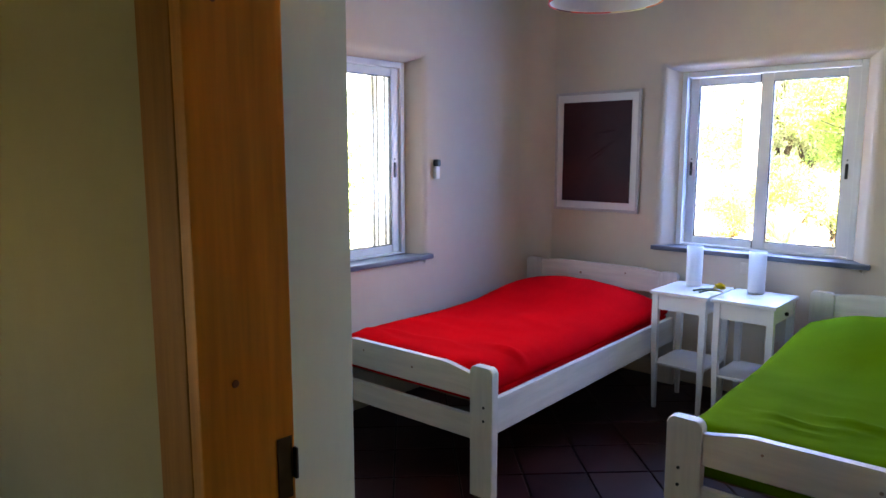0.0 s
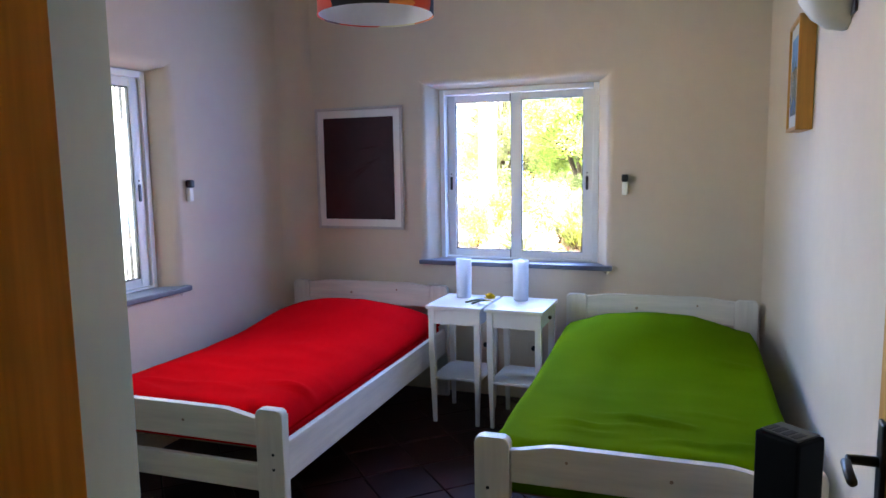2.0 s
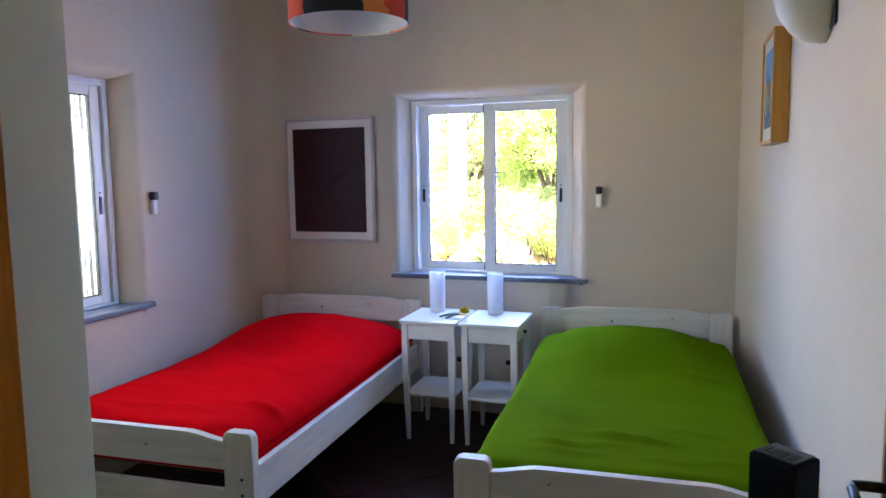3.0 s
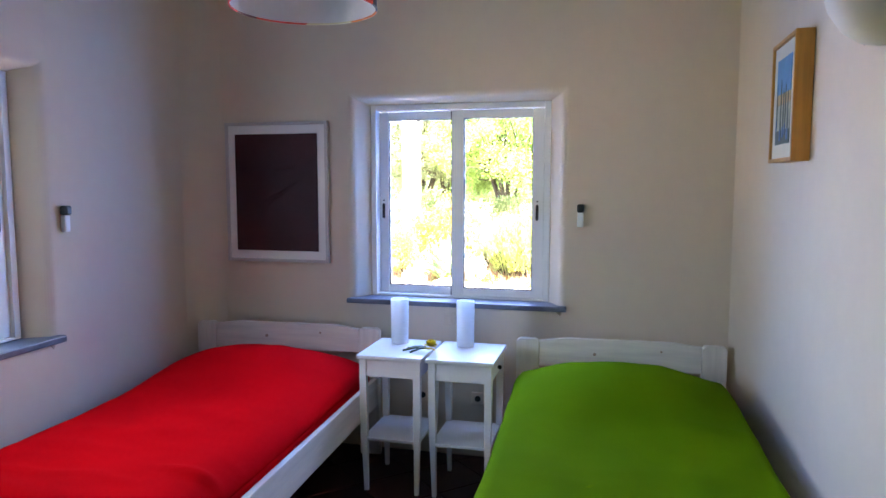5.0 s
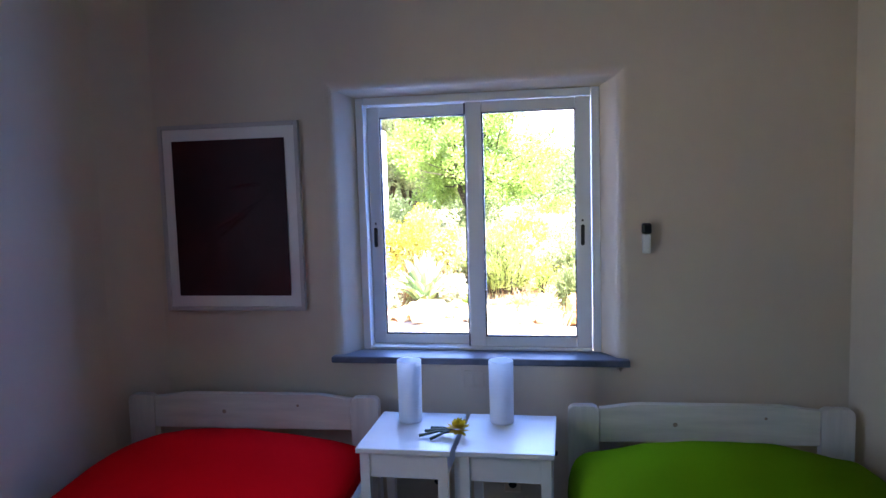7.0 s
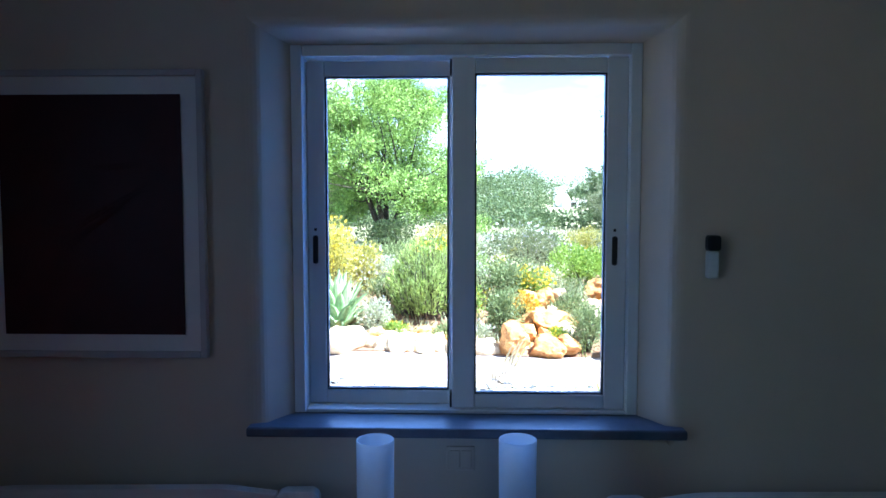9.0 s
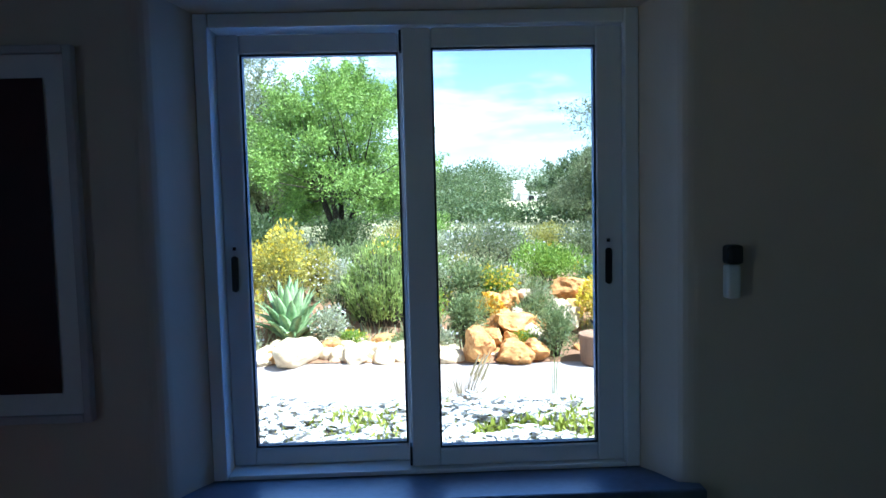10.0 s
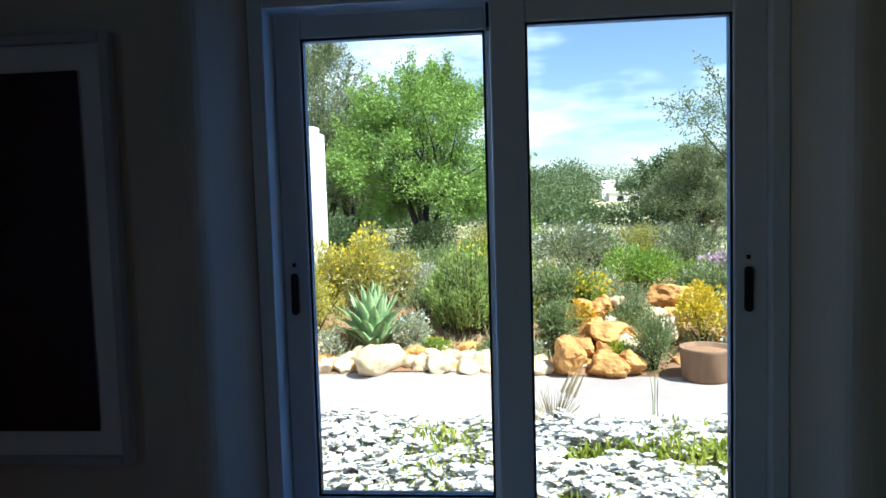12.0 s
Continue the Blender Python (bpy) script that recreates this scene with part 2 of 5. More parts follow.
def struct(name, bm, material, label, category, smooth=False):
    return tagged(part(name, bm, material, None, "", smooth), label, category, kind="structure")


def box(bm, x0, x1, y0, y1, z0, z1, bevel=0.0, seg=2):
    got = bmesh.ops.create_cube(bm, size=1.0)["verts"]
    for v in got:
        v.co = Vector(((x0 + x1) / 2 + v.co.x * (x1 - x0), (y0 + y1) / 2 + v.co.y * (y1 - y0), (z0 + z1) / 2 + v.co.z * (z1 - z0)))
    if bevel:
        edges = list({e for v in got for e in v.link_edges})
        bmesh.ops.bevel(bm, geom=edges, offset=bevel, segments=seg, profile=0.5, affect='EDGES')
    return bm


def boxed(*a, **k):
    return box(bmesh.new(), *a, **k)


def prism(bm, poly, z0, z1, bevel=0.0, axis="z", seg=3):
    """Extrudes a polygon; axis y: the polygon is (x, z) and z0..z1 run along y; axis x: it is (y, z)."""
    put = {"z": lambda a, b, c: (a, b, c), "y": lambda a, b, c: (a, c, b), "x": lambda a, b, c: (c, a, b)}[axis]
    lo = [bm.verts.new(put(a, b, z0)) for a, b in poly]
    hi = [bm.verts.new(put(a, b, z1)) for a, b in poly]
    n = len(poly)
    bm.faces.new(lo[::-1])
    bm.faces.new(hi)
    for i in range(n):
        bm.faces.new((lo[i], lo[(i + 1) % n], hi[(i + 1) % n], hi[i]))
    if bevel:
        caps = [e for v in lo + hi for e in v.link_edges if not (e.verts[0] in lo) != (e.verts[1] in lo)]
        bmesh.ops.bevel(bm, geom=list(set(caps)), offset=bevel, segments=seg, profile=0.5, affect='EDGES')
    return bm


def lathe(bm, profile, n=32, cx=0, cy=0, a0=0.0, a1=2 * math.pi):
    """Turns (radius, z) pairs round the upright axis at cx, cy."""
    full = abs(a1 - a0 - 2 * math.pi) < 1e-6
    steps = n if full else n + 1
    rings = [[bm.verts.new((cx + r * math.cos(a0 + (a1 - a0) * i / n), cy + r * math.sin(a0 + (a1 - a0) * i / n), z)) for i in range(steps)] for r, z in profile]
    for lo, hi in zip(rings, rings[1:]):
        for i in range(n):
            j = (i + 1) % steps
            bm.faces.new((lo[i], lo[j], hi[j], hi[i]))
    return bm


def tube(bm, pts, r0, r1, n=7):
    pts = [Vector(p) for p in pts]
    rings = []
    for i, p in enumerate(pts):
        d = (pts[min(i + 1, len(pts) - 1)] - pts[max(i - 1, 0)]).normalized()
        s = d.cross(Vector((0.3, 1, 0.2))).normalized()
        u = d.cross(s)
        r = r0 + (r1 - r0) * i / (len(pts) - 1)
        rings.append([bm.verts.new(p + r * (math.cos(2 * math.pi * k / n) * s + math.sin(2 * math.pi * k / n) * u)) for k in range(n)])
    for a, b in zip(rings, rings[1:]):
        for k in range(n):
            bm.faces.new((a[k], a[(k + 1) % n], b[(k + 1) % n], b[k]))
    bm.faces.new(rings[0][::-1])
    bm.faces.new(rings[-1])
    return bm


# ---- room: walls, floor, ceiling ----
CEIL = 2.75


def window_wall(name, u0, u1, top, m, label):
    """A thick wall with one splayed, soft-edged window opening; local x along it, y outwards."""
    bm = bmesh.new()
    us, vs = (u0, -0.538, 0.648, u1), (-0.1, 0.852, 2.022, top)
    ins = ((-0.462, 0.577), (0.852, 1.988))
    T = 0.42

    def grid(y, uu, vv):
        return [[bm.verts.new((u, y, v)) for u in uu] for v in vv]
    a = grid(0, us, vs)
    b = grid(T, (u0, ins[0][0], ins[0][1], u1), (-0.1, ins[1][0] - 0.10, ins[1][1], top))
    for g in (a, b):
        for i in range(3):
            for j in range(3):
                if (i, j) != (1, 1):
                    bm.faces.new((g[i][j], g[i][j + 1], g[i + 1][j + 1], g[i + 1][j]))
    ring = [(1, 1), (1, 2), (2, 2), (2, 1)]
    mid = [bm.verts.new((ins[0][j - 1], 0.10, ins[1][i - 1])) for i, j in ring]
    inner = [a[i][j] for i, j in ring]
    outer = [b[i][j] for i, j in ring]
    for k in range(4):
        q = (k + 1) % 4
        bm.faces.new((inner[k], inner[q], mid[q], mid[k]))
        bm.faces.new((mid[k], mid[q], outer[q], outer[k]))
    for i in range(3):
        bm.faces.new((a[i][0], a[i + 1][0], b[i + 1][0], b[i][0]))
        bm.faces.new((a[i][3], a[i + 1][3], b[i + 1][3], b[i][3]))
        bm.faces.new((a[0][i], a[0][i + 1], b[0][i + 1], b[0][i]))
        bm.faces.new((a[3][i], a[3][i + 1], b[3][i + 1], b[3][i]))
    bm.edges.ensure_lookup_table()
    soft = [e for e in bm.edges if e.verts[0] in inner and e.verts[1] in inner and e.verts[0].co.z + e.verts[1].co.z > 1.8]
    bmesh.ops.bevel(bm, geom=soft, offset=0.03, segments=5, profile=0.5, affect='EDGES')
    ob = struct(name, bm, M_PLASTER, label, "wall")
    ob.matrix_world = m
    return ob


M_N = pose(0, 0, 0)
LEFT_X = -1.53
M_W = pose(LEFT_X, -1.823, -0.078, 0, 0, 90) @ Matrix.Diagonal((1, 1, 1.0565, 1))
window_wall("wall_north", -1.95, 1.95, CEIL, M_N, "rough white plaster wall with a deep splayed window opening")
window_wall("wall_west", -1.8, 1.82, CEIL, M_W, "rough white plaster side wall with a deep window opening")

RIGHT_X = 1.605
# the side wall bows in softly towards the window wall
bm = bmesh.new()
prism(bm, [(1.503, -0.001), (1.520, -0.08), (1.537, -0.16), (1.552, -0.24), (1.566, -0.33), (1.579, -0.43), (1.590, -0.54), (1.598, -0.66), (1.603, -0.80), (1.606, -1.0), (1.612, -3.839), (1.92, -3.839), (1.92, -0.001)], -0.1, CEIL)
struct("wall_east", bm, M_PLASTER, "plain white plaster wall bowing in beside the green bed", "wall")
# rounded plaster corner
bm = bmesh.new()
FR, FN = 0.20, 20
cols = []
for i in range(FN + 1):
    a = math.pi / 2 * i / FN
    fx, fy = LEFT_X - 0.002 + FR - FR * math.cos(a), 0.002 - FR + FR * math.sin(a)
    cols.append((bm.verts.new((fx, fy, -0.05)), bm.verts.new((fx, fy, CEIL))))
for a, b in zip(cols, cols[1:]):
    bm.faces.new((a[0], b[0], b[1], a[1]))
struct("wall_corner_west", bm, M_PLASTER, "softly rounded white plaster room corner", "wall corner", True)

# the door wall with its splayed reveal
bm = prism(bmesh.new(), [(-1.95, -3.25), (0.20, -3.25), (0.555, -3.70), (0.555, -3.84), (-1.95, -3.84)], -0.1, CEIL)
ed = [e for e in bm.edges if all(abs(v.co.x - 0.20) < 1e-4 for v in e.verts)]
bmesh.ops.bevel(bm, geom=ed, offset=0.02, segments=4, profile=0.5, affect='EDGES')
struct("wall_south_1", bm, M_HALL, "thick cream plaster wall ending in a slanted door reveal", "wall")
bm = prism(bmesh.new(), [(1.53, -3.70), (1.609, -3.62), (1.609, -3.8385), (1.53, -3.84)], -0.1, CEIL)
struct("wall_south_2", bm, M_PLASTER, "short plaster wall beside the door hinges", "wall")
bm = prism(bmesh.new(), [(0.555, -3.70), (0.20, -3.251), (1.603, -3.251), (1.603, -3.62), (1.53, -3.70), (1.53, -3.84), (0.555, -3.84)], 2.10, CEIL)
struct("wall_south_3", bm, M_PLASTER, "plaster lintel above the door", "wall")
# hall behind the door
bm = bmesh.new()
# the unseen opening in this wall is added and sized to brighten the hall
box(bm, -1.2, -1.0, -5.8, -3.84, -0.1, 0.75)
box(bm, -1.2, -1.0, -5.8, -3.84, 1.3, CEIL)
box(bm, -1.2, -1.0, -5.8, -5.05, 0.75, 1.3)
box(bm, -1.2, -1.0, -4.6, -3.84, 0.75, 1.3)
struct("wall_hall_west", bm, M_HALL, "cream plaster hall wall with an added, unseen opening that lets daylight in", "wall")
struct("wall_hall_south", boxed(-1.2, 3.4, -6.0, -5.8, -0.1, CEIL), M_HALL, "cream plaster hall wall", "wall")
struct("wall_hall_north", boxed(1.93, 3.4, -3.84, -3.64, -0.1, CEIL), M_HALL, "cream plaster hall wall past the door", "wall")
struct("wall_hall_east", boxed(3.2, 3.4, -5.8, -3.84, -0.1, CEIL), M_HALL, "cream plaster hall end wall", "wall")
bm = boxed(-1.96, 3.4, -6.0, 0.42, CEIL, CEIL + 0.25)
struct("ceiling", bm, M_CEIL, "plain white painted ceiling", "ceiling")

floor = struct("floor", boxed(-1.96, 3.4, -6.0, 0.42, -0.12, -0.012), M_GROUT, "dark red terracotta tile floor laid on the diagonal", "floor")


def slider_window(name, m, label):
    """Two-pane sliding window of white aluminium in its opening; local x along the wall, y outwards."""
    w = thing(name, label, "window", m, kind="structure")
    L, R, B, Tz = -0.462, 0.577, 0.883, 1.988
    fr = part("window_frame", boxed(L + 0.001, L + 0.034, 0.101, 0.21, B, Tz - 0.001, bevel=0.003), M_ALU, w)
    part("window_frame", boxed(R - 0.034, R - 0.001, 0.101, 0.21, B, Tz - 0.001, bevel=0.003), M_ALU, w)
    part("window_frame", boxed(L + 0.036, R - 0.036, 0.101, 0.21, Tz - 0.034, Tz - 0.001, bevel=0.003), M_ALU, w)
    part("window_frame", boxed(L + 0.036, R - 0.036, 0.101, 0.21, B, B + 0.012, bevel=0.003), M_ALU, w)
    sill = bmesh.new()
    prism(sill, [(-0.566, -0.042), (0.682, -0.042), (0.682, -0.002), (0.628, -0.002), (0.574, 0.13), (-0.459, 0.13), (-0.515, -0.002), (-0.566, -0.002)], 0.853, 0.882, bevel=0.006, seg=2)
    part("window_sill", sill, M_SLATE, w, "blue-grey slate sill with a rounded edge")

    def sash(x0, x1, gx0, gx1, y0, y1, lock_x):
        s = bmesh.new()
        zb, zt, gb, gt = B + 0.013, Tz - 0.036, 0.939, 1.906
        box(s, x0, gx0, y0, y1, zb, zt, bevel=0.004)
        box(s, gx1, x1, y0, y1, zb, zt, bevel=0.004)
        box(s, gx0, gx1, y0 + 0.001, y1 - 0.001, zb, gb, bevel=0.004)
        box(s, gx0, gx1, y0 + 0.001, y1 - 0.001, gt, zt, bevel=0.004)
        sa = part("sash", s, M_ALU, w)
        g = bmesh.new()
        k, ya = 0.005, y0 + 0.006
        box(g, gx0, gx0 + k, ya, y1 - 0.004, gb, gt)
        box(g, gx1 - k, gx1, ya, y1 - 0.004, gb, gt)
        box(g, gx0 + k, gx1 - k, ya, y1 - 0.004, gb, gb + k)
        box(g, gx0 + k, gx1 - k, ya, y1 - 0.004, gt - k, gt)
        part("gasket", g, M_GASKET, sa, "black rubber glazing seal")
        gl = part("pane", boxed(gx0 + k, gx1 - k, (y0 + y1) / 2 - 0.002, (y0 + y1) / 2 + 0.002, gb + k, gt - k), M_GLASS, sa, "clear glass pane")
        gl.visible_shadow = False
        h = bmesh.new()
        prism(h, [(lock_x + 0.008 * math.cos(a), 1.378 + (0.036 if math.sin(a) > 0 else -0.036) + 0.008 * math.sin(a)) for a in [math.pi * i / 8 + 0.01 for i in range(16)]], y0 - 0.006, y0 + 0.002, axis="y")
        part("handle", h, M_BLACK, sa, "black recessed pull")
        part("lock_pin", lathe(bmesh.new(), [(0.0001, 1.436), (0.004, 1.436), (0.004, 1.444), (0.0001, 1.444)], 8, lock_x, y0 - 0.001), M_STEEL, sa)
        return sa
    sash(-0.427, 0.060, -0.372, 0.008, 0.160, 0.190, -0.403)
    f = sash(0.018, 0.541, 0.087, 0.478, 0.118, 0.148, 0.505)
    part("meeting_clip", boxed(0.012, 0.0175, 0.120, 0.150, 1.900, 1.948), M_BLACK, f)
    part("meeting_clip", boxed(0.012, 0.0175, 0.120, 0.150, 0.898, 0.945), M_BLACK, f)
    return w


slider_window("window_1", M_N, "white aluminium sliding window with two panes above a slate sill")
win2 = slider_window("window_2", M_W, "white aluminium sliding window in the side wall")


guide = part("shutter_guide", boxed(0.556, 0.5765, 0.235, 0.395, 0.884, 1.987), M_ALU, win2, "white roller shutter guide rail")
for g, gw in ((0.245, 0.022), (0.290, 0.007), (0.318, 0.016), (0.352, 0.026)):
    part("groove", boxed(0.553, 0.5558, g, g + gw, 0.884, 1.987), M_GASKET, guide, "black rubber groove")


# ---- door and its frame ----
frame_ob = thing("door_frame", "varnished pine door frame with visible grain and knots", "door frame", pose(0, 0, 0), kind="structure")
part("jamb", boxed(0.556, 0.586, -3.856, -3.702, 0.0, 2.07, bevel=0.0015), M_PINE, frame_ob)
part("jamb", boxed(1.499, 1.529, -3.856, -3.702, 0.0, 2.07, bevel=0.003), M_PINE, frame_ob)
part("head", boxed(0.556, 1.529, -3.856, -3.702, 2.071, 2.10, bevel=0.003), M_PINE, frame_ob)
part("casing", boxed(0.462, 0.5555, -3.8575, -3.841, 0.0, 2.16, bevel=0.0015), M_PINE_SHADED, frame_ob)
part("casing", boxed(1.530, 1.623, -3.86, -3.841, 0.0, 2.16, bevel=0.006), M_PINE_SHADED, frame_ob)
part("casing", boxed(0.556, 1.529, -3.86, -3.841, 2.101, 2.16, bevel=0.006), M_PINE_SHADED, frame_ob)
strike = part("strike_plate", boxed(0.5865, 0.5885, -3.735, -3.708, 0.955, 1.055, bevel=0.0008), M_STEEL, frame_ob, "dark iron strike plate")
part("strike_lip", boxed(0.587, 0.596, -3.707, -3.702, 0.985, 1.035, bevel=0.001), M_STEEL, strike)
for zk, yk, rk in ((1.77, -3.745, 0.008), (1.16, -3.80, 0.006), (1.70, -3.79, 0.005), (0.62, -3.76, 0.008), (1.69, -3.81, 0.005)):
    kb = bmesh.new()
    bmesh.ops.create_cone(kb, cap_ends=True, segments=12, radius1=rk, radius2=rk * 0.8, depth=0.0012, matrix=pose(0.5867, yk, zk, 0, 90, 0))
    part("knot", kb, M_KNOT, frame_ob)

door = thing("door_1", "open pine door with a black lever handle, swung against the side wall", "door", pose(1.496, -3.70, 0), kind="structure")
part("leaf", boxed(0.0, 0.04, 0.004, 0.80, 0.008, 2.05, bevel=0.004), M_PINE, door)
for z0, z1 in ((0.16, 0.95), (1.10, 1.90)):
    part("panel", boxed(-0.006, -0.0005, 0.12, 0.68, z0, z1, bevel=0.004), M_PINE, door)
plate = part("handle_plate", boxed(-0.009, -0.0005, 0.722, 0.758, 0.845, 1.075, bevel=0.004), M_BLACK, door, "black iron handle plate")
hb = tube(bmesh.new(), [(-0.008, 0.74, 1.005), (-0.035, 0.74, 1.005), (-0.052, 0.738, 1.005), (-0.058, 0.725, 1.004), (-0.060, 0.69, 1.002), (-0.060, 0.655, 1.0)], 0.009, 0.008, 8)
part("lever", hb, M_BLACK, plate, "", True)
for zz in (0.25, 1.8):
    part("hinge", lathe(bmesh.new(), [(0.0001, zz), (0.008, zz), (0.008, zz + 0.09), (0.0001, zz + 0.09)], 8, 0.0, 0.0), M_STEEL, door)


# ---- beds ----
def wavy_board(u0, u1, z0, z1, dip, y0, y1, horns=0.0):
    """A board whose top rises softly to the middle and dips beside the posts."""
    n = 24
    top = []
    for i in range(n + 1):
        s = i / n
        edge = min(s, 1 - s) * (u1 - u0)
        k = min(1.0, edge / 0.16)
        top.append((u0 + (u1 - u0) * s, z1 - dip * (1 - (3 * k * k - 2 * k ** 3))))
    poly = [(u0, z0)] + [(u1, z0)] + top[::-1]
    bm = bmesh.new()
    prism(bm, poly, y0, y1, axis="y")
    caps = [e for e in bm.edges if abs(e.verts[0].co.y - e.verts[1].co.y) < 1e-6]
    bmesh.ops.bevel(bm, geom=caps, offset=0.006, segments=2, profile=0.5, affect='EDGES')
    return bm


def post(u0, u1, top, y0, y1):
    r = 0.022
    poly = [(u0, 0.0), (u1, 0.0)]
    for i in range(6):
        a = math.pi / 2 * i / 5
        poly.append((u1 - r + r * math.cos(a), top - r + r * math.sin(a)))
    for i in range(6):
        a = math.pi / 2 + math.pi / 2 * i / 5
        poly.append((u0 + r + r * math.cos(a), top - r + r * math.sin(a)))
    bm = bmesh.new()
    prism(bm, poly, y0, y1, axis="y")
    caps = [e for e in bm.edges if abs(e.verts[0].co.y - e.verts[1].co.y) < 1e-6]
    bmesh.ops.bevel(bm, geom=caps, offset=0.006, segments=2, profile=0.5, affect='EDGES')
    return bm


BED_L = 2.02


def bed(label, W, m, foot):
    """Pine single bed; local x across it, the head at y 0 and the foot at y -BED_L."""
    b = thing("single_bed", label, "bed", m, "pair of single beds")
    h = W / 2
    for s in (-1, 1):
        a0, a1 = sorted((s * h, s * (h - 0.118)))
        part("post", post(a0, a1, 0.728, -0.044, 0.0), M_BEDPOST, b)
        fp = part("post", post(a0, a1, foot, -BED_L, -BED_L + 0.044), M_BEDPOST, b)
        for zz in (foot - 0.175, foot - 0.235):
            k = bmesh.new()
            bmesh.ops.create_cone(k, cap_ends=True, segments=10, radius1=0.006, radius2=0.006, depth=0.003, matrix=pose(s * (h - 0.045), -BED_L - 0.001, zz, 90, 0, 0))
            part("bolt", k, M_BLACK, fp, "dark bolt head")
        x0, x1 = sorted((s * (h - 0.012), s * (h - 0.040)))
        part("side_rail", boxed(x0, x1, -BED_L + 0.045, -0.045, 0.287, 0.446, bevel=0.005), M_BEDSIDE, b)
    i = h - 0.119
    part("headboard", wavy_board(-i, i, 0.585, 0.737, 0.016, -0.040, -0.006), M_BEDWOOD, b)
    part("headboard_rail", boxed(-i, i, -0.036, -0.008, 0.30, 0.46, bevel=0.005), M_BEDWOOD, b)
    fb = part("footboard", wavy_board(-i, i, foot - 0.15, foot - 0.014, 0.024, -BED_L + 0.006, -BED_L + 0.036), M_BEDWOOD, b)
    part("foot_rail", boxed(-i, i, -BED_L + 0.008, -BED_L + 0.036, foot - 0.335, foot - 0.228, bevel=0.005), M_BEDWOOD, b)
    part("bed_base", boxed(-i - 0.06, i + 0.06, -BED_L + 0.10, -0.06, 0.378, 0.401), M_PLY, b, "plain plywood base")
    for kx, kz, kr in ((0.1, foot - 0.08, 0.006), (-0.22, foot - 0.06, 0.005)):
        k = bmesh.new()
        bmesh.ops.create_cone(k, cap_ends=True, segments=10, radius1=kr, radius2=kr, depth=0.002, matrix=pose(kx, -BED_L + 0.0055, kz, 90, 0, 0))
        part("knot", k, M_BEDKNOT, fb)
    for kx, kz, kr in ((-0.12, 0.66, 0.009), (0.21, 0.69, 0.006)):
        k = bmesh.new()
        bmesh.ops.create_cone(k, cap_ends=True, segments=10, radius1=kr, radius2=kr, depth=0.002, matrix=pose(kx, -0.0405, kz, 90, 0, 0))
        part("knot", k, M_BEDKNOT, b)
    return b


def crease(u, v, u0, u1, v0, slope, width, height):
    """Height of one soft fold that runs across the bed from u0 to u1."""
    if not u0 < u < u1:
        return 0.0
    s = (u - u0) / (u1 - u0)
    d = (v - v0 - slope * (u - u0) - 0.006 * math.sin(9 * u)) / width
    return height * math.sin(math.pi * s) ** 0.7 * math.exp(-d * d) * (1 - 0.6 * d)


